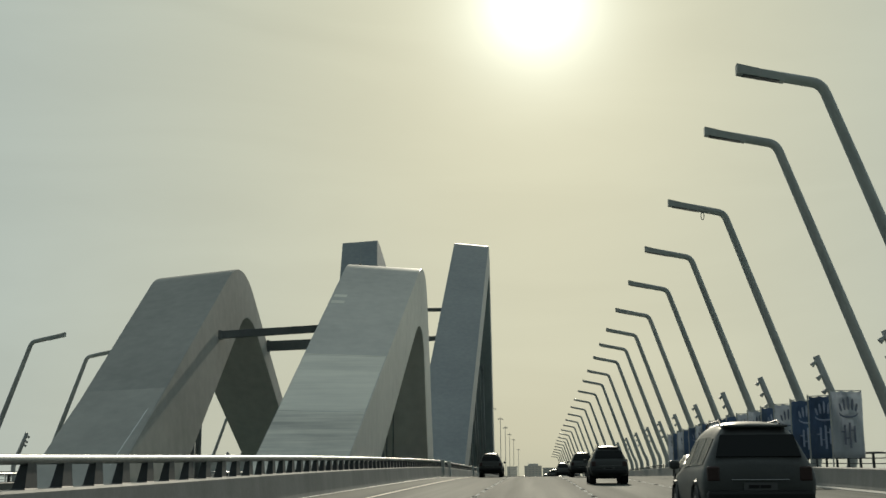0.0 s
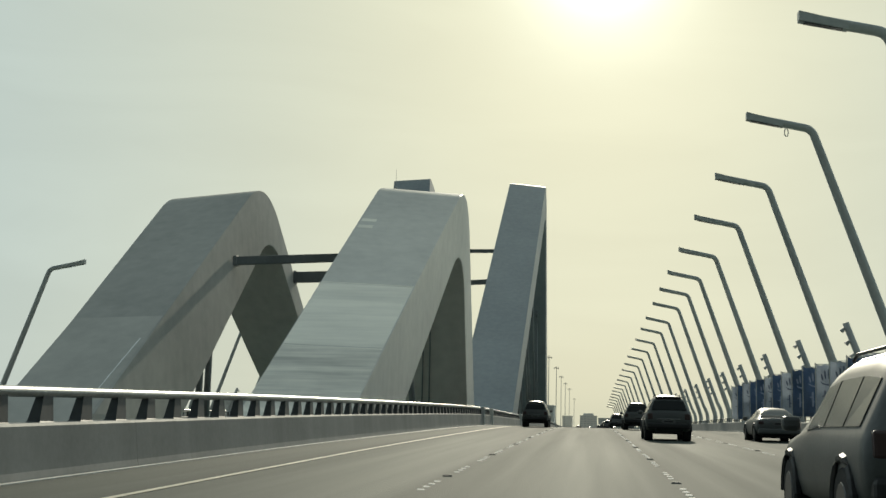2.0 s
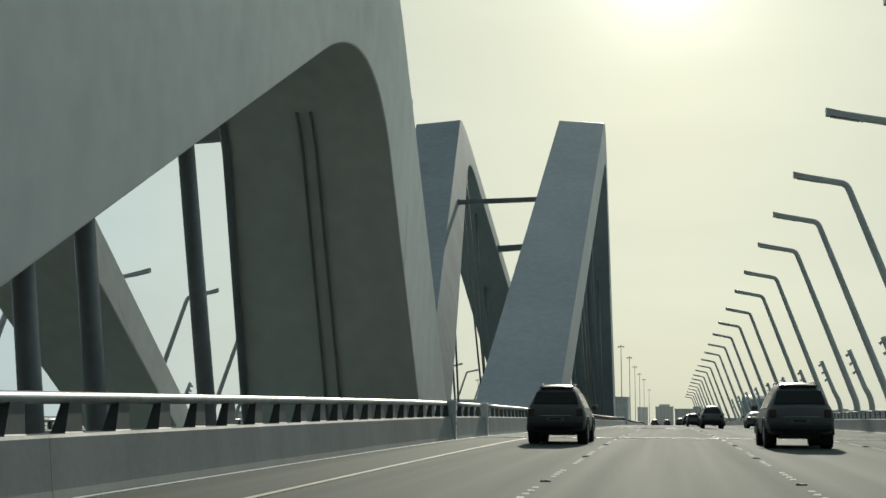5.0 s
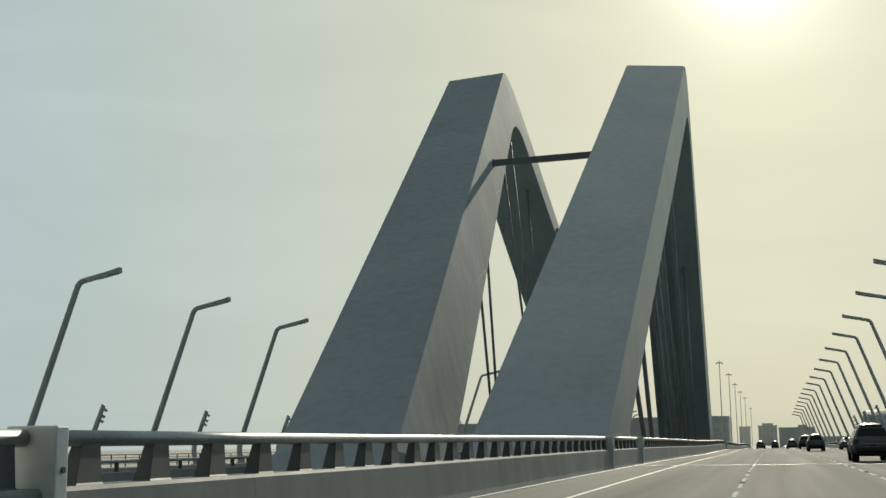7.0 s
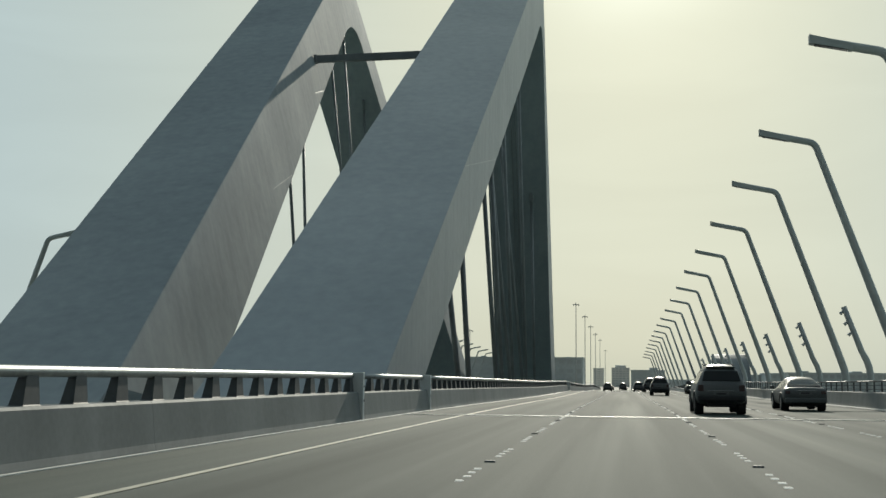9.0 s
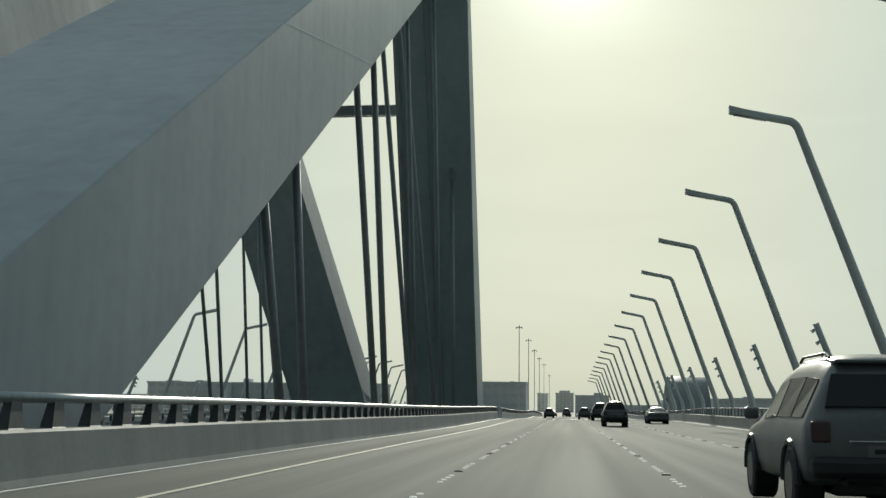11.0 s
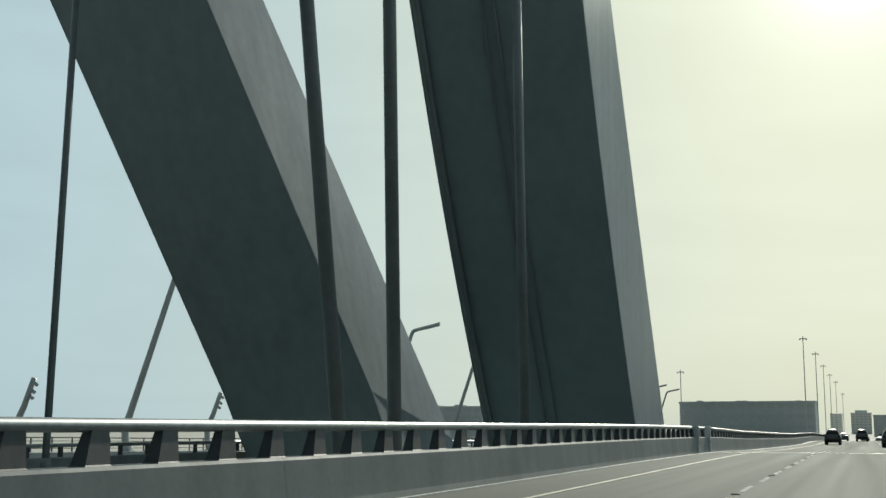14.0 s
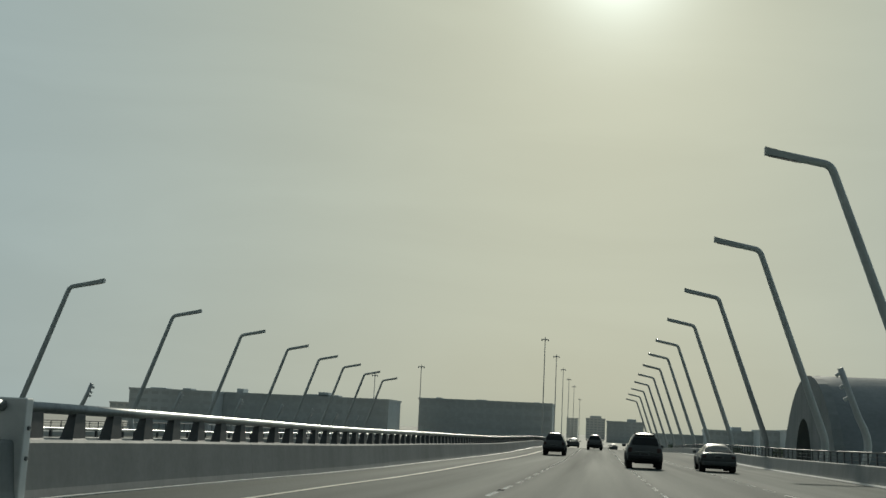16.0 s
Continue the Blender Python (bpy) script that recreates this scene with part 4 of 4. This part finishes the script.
def car(kind, paint, label, at):
    th = thing(kind, label, "car", at, "cars on the bridge")
    suv = kind == "suv"
    rows = [(y, w * 0.95, z0, belt, roof + 0.04, wr * 0.95) for y, w, z0, belt, roof, wr in SUV] if suv else SALOON
    L = 4.7
    W = 0.905 if suv else 0.91
    fine = []
    for a, b in zip(rows, rows[1:]):
        fine += [[p + (q - p) * t for p, q in zip(a, b)] for t in (0, 0.5)]
    bm = strip([section(r) for r in fine + [list(rows[-1])]])
    bmesh.ops.recalc_face_normals(bm, faces=bm.faces[:])
    part("body", bm, paint, th, "", True)
    # rear glass follows the slope of the tail
    ya, yb = (0.075, 0.20) if suv else (0.62, 1.22)
    lo, hi = station(rows, ya), station(rows, yb)
    zl, zh = lo[4], hi[4] - (0.0 if suv else 0.09)
    wl, wh = lo[1] * 0.76, hi[5] * 0.95
    q = [(-wl, ya - 0.012, zl), (wl, ya - 0.012, zl), (wh, yb - 0.03, zh), (-wh, yb - 0.03, zh)]
    bm = strip([[(x, y - 0.02, z + 0.02) for x, y, z in q], [(x, y + 0.08, z - 0.03) for x, y, z in q]])
    bmesh.ops.recalc_face_normals(bm, faces=bm.faces[:])
    part("rear_window", bm, GLASS, th, "dark tinted rear glass")
    cuts = ((0.45, 1.10), (1.16, 2.02), (2.08, 2.95)) if suv else ((1.25, 1.62), (1.68, 2.35), (2.41, 3.1))
    for s in (-1, 1):
        for k, (p, r) in enumerate(cuts):
            part("side_window", pane_on(rows, s, p, r, 0.1, 0.93, 0.34 if k == 2 else 0.0), GLASS, th, "dark tinted side glass")
        zt = 0.86 if suv else 0.74
        part("tail_light", tbox(s * W * 0.80 - 0.11, s * W * 0.80 + 0.10, -0.012, 0.16, zt - 0.02, zt + (0.22 if suv else 0.12), 0.03), RED, th, "dull dark red tail lamp")
        part("mirror", tbox(s * (W + 0.09) - 0.10, s * (W + 0.09) + 0.10, 3.0, 3.15, rows[5][3] + 0.01, rows[5][3] + 0.17, 0.05), paint, th)
        part("exhaust", pipe([(s * 0.5, 0.0, rows[1][2] - 0.05), (s * 0.5, 0.4, rows[1][2] - 0.02)], 0.035, 8), TRIM, th)
        part("head_light", tbox(s * W * 0.66 - 0.15, s * W * 0.66 + 0.15, L - 0.25, L - 0.06, 0.58, 0.70, 0.03), GLASS, th)
        if suv:
            part("roof_rail", pipe([(s * 0.48, 0.7, 1.775), (s * 0.48, 0.85, 1.83), (s * 0.49, 2.1, 1.83), (s * 0.49, 2.3, 1.77)], 0.018, 6), TRIM, th)
        for yw in (0.90, L - 0.92):
            r = 0.38 if suv else 0.34
            wh_ = part("wheel", pipe([(s * (W - 0.31), yw, r), (s * (W - 0.28), yw, r), (s * (W - 0.02), yw, r), (s * (W + 0.012), yw, r)], [r * 0.9, r, r, r * 0.93], 24), RUBBER, th, "black tyre")
            part("rim", pipe([(s * (W + 0.0), yw, r), (s * (W + 0.02), yw, r)], [r * 0.66, r * 0.6], 14), ALLOY, wh_)
            arc = [(s * (W - 0.01), yw + (r + 0.07) * math.cos(t), r + (r + 0.07) * math.sin(t)) for t in [math.pi * k / 10 for k in range(11)]]
            part("wheel_arch", pipe(arc, 0.045, 6), TRIM, th)
    zb = rows[1][2]
    part("bumper", tbox(-W * 0.93, W * 0.93, -0.07, 0.3, zb + 0.0, zb + 0.22, 0.06), TRIM if suv else paint, th)
    part("underbody", tbox(-W * 0.6, W * 0.6, 0.3, L - 0.4, rows[4][2] - 0.09, rows[4][2] + 0.1, 0.03), TRIM, th)
    part("axle", pipe([(-W + 0.2, 0.9, 0.34), (W - 0.2, 0.9, 0.34)], 0.05, 8), TRIM, th)
    part("number_plate", tbox(-0.26, 0.26, -0.02, 0.08, 0.70, 0.82), PLATE, th, "white plate with plain dark bars")
    for x in (-0.12, 0.06):
        part("plate_bar", tbox(x - 0.07, x + 0.1, -0.026, 0.0, 0.735, 0.785), TRIM, th)
    part("chrome_strip", tbox(-0.45, 0.45, -0.015, 0.06, 0.85, 0.875, 0.008), CHROME, th)
    if suv:
        part("roof_spoiler", tbox(-0.52, 0.52, 0.20, 0.52, 1.70, 1.742, 0.02), paint, th)
        part("rear_wiper", pipe([(0.0, 0.03, 1.12), (0.32, 0.10, 1.20)], 0.012, 5), TRIM, th)
    return th


def place(x, y):
    return (x, y, road_z(y))


for kind, paint, label, x, y in (
        ("suv", BLACK_CAR, "black sport utility vehicle with a tinted rear window", 3.4, 130.0),
        ("suv", BLACK_CAR, "black sport utility vehicle with roof rails between lane studs", 3.3, 168.0),
        ("suv", BLACK_CAR, "black sport utility vehicle in the lane beside the median", -3.6, 203.0),
        ("sedan", GREY_CAR, "dark grey saloon car with a sloping tail", 8.0, 171.0),
        ("suv", GREY_CAR, "dark grey sport utility vehicle with chrome tail strip", 3.3, 200.5),
        ("suv", GREY_CAR, "dark grey sport utility vehicle beside the lane studs", 3.3, 266.0),
        ("sedan", BLACK_CAR, "black saloon car in the outer lane", 7.4, 274.0),
        ("suv", GREY_CAR, "dark grey sport utility vehicle under the tall arch", 3.3, 340.0),
        ("sedan", GREY_CAR, "dark grey saloon car in the outer lane", 7.6, 357.0),
        ("suv", BLACK_CAR, "black sport utility vehicle with dull tail lamps", 3.2, 375.5),
        ("suv", BLACK_CAR, "black sport utility vehicle near the median barrier", -3.5, 472.0),
        ("sedan", BLACK_CAR, "black saloon car beside the hard shoulder", 6.2, 437.0),
        ("suv", GREY_CAR, "dark grey sport utility vehicle far down the road", -0.4, 520.0),
        ("suv", BLACK_CAR, "black sport utility vehicle on the level stretch", 2.4, 436.0),
        ("sedan", GREY_CAR, "grey saloon car far down the road", -3.8, 560.0),
        ("sedan", SILVER_CAR, "silver saloon car far down the road", 0.0, 610.0),
        ("sedan", GREY_CAR, "grey saloon car far down the road", 3.3, 640.0)):
    car(kind, paint, label, place(x, y))

# ---- festival banners along the walkway ----
def banner(blue):
    th = thing("banner", "deep blue tall cloth banner with a pale printed emblem" if blue else "pale grey-blue tall cloth banner with a printed emblem", "banner", (0, 0, 0), "banners")
    w, h = 1.5, 3.05
    rows = []
    ph = 0 if blue else 1.3
    for k in range(25):
        u = k / 24
        ring = []
        for j in range(10):
            v = j / 9
            slack = 0.35 + 0.65 * math.sin(math.pi * min(1, 1.1 - v))
            off = slack * (0.055 * math.sin(u * 5.2 + ph + v) + 0.04 * math.sin(u * 13 + 4 * v + ph) + 0.022 * math.sin(u * 27 - 7 * v + 2 * ph))
            sag = 0.05 * math.sin(math.pi * u * 3) ** 2 * v
            ring.append((-w / 2 + w * u, off, 0.75 + h * v - sag))
        rows.append(ring + [(x, y + 0.012, z) for x, y, z in ring[::-1]])
    part("cloth", strip(rows), BLUE if blue else PALE, th, smooth=True)
    part("pole", pipe([(-w / 2 - 0.05, 0.02, 0.0), (-w / 2 - 0.05, 0.02, h + 0.85)], 0.035, 8), LAMP, th)
    part("top_bar", pipe([(-w / 2 - 0.05, 0.02, h + 0.77), (w / 2, 0.02, h + 0.77)], 0.022, 6), LAMP, th)
    ink = INK if blue else INK_D
    for x, z, hh, tilt in ((-0.34, 2.86, 0.36, -0.08), (-0.18, 2.92, 0.52, -0.04), (0.0, 2.94, 0.60, 0.0), (0.18, 2.92, 0.52, 0.04), (0.34, 2.86, 0.36, 0.08)):
        part("emblem_bar", strip([[(x + dx + tilt * u, yy, z + hh * u) for dx, yy in ((-w_, -0.16), (w_, -0.16), (w_, -0.13), (-w_, -0.13))]
                                  for u, w_ in ((0, 0.03), (0.35, 0.055), (0.8, 0.05), (1, 0.02))]), ink, th)
    arc = [(0.46 * math.cos(a), -0.145, 2.82 + 0.22 * math.sin(a)) for a in [math.pi * (1.05 + 0.9 * k / 10) for k in range(11)]]
    part("emblem_base", pipe(arc, [0.02 + 0.03 * math.sin(math.pi * k / 10) for k in range(11)], 6), ink, th)
    for x, z0, z1 in ((-0.22, 1.35, 2.25), (0.02, 1.2, 2.35), (0.24, 1.45, 2.2)):
        part("print_bar", tbox(x - 0.05, x + 0.05, -0.16, -0.13, z0, z1, 0.012), ink, th)
    for x, z in ((-0.1, 1.62), (0.13, 1.98), (-0.34, 1.9)):
        part("print_bar", tbox(x - 0.07, x + 0.07, -0.16, -0.13, z, z + 0.06, 0.01), ink, th)
    return th


protos = {True: banner(True), False: banner(False)}
used = set()
pattern = (False, True, True, False, True, False, False, True, True, False, True, False, True, True, False, True, False)
for k, blue in enumerate(pattern):
    y = 167.0 + 4.3 * k
    m = pose(14.2, y, road_z(y) + 0.42, 0, 0, random.uniform(-30, 16))
    if blue in used:
        copy_thing(protos[blue], m)
    else:
        protos[blue].matrix_world = m
        protos[blue].matrix_basis = m
        used.add(blue)
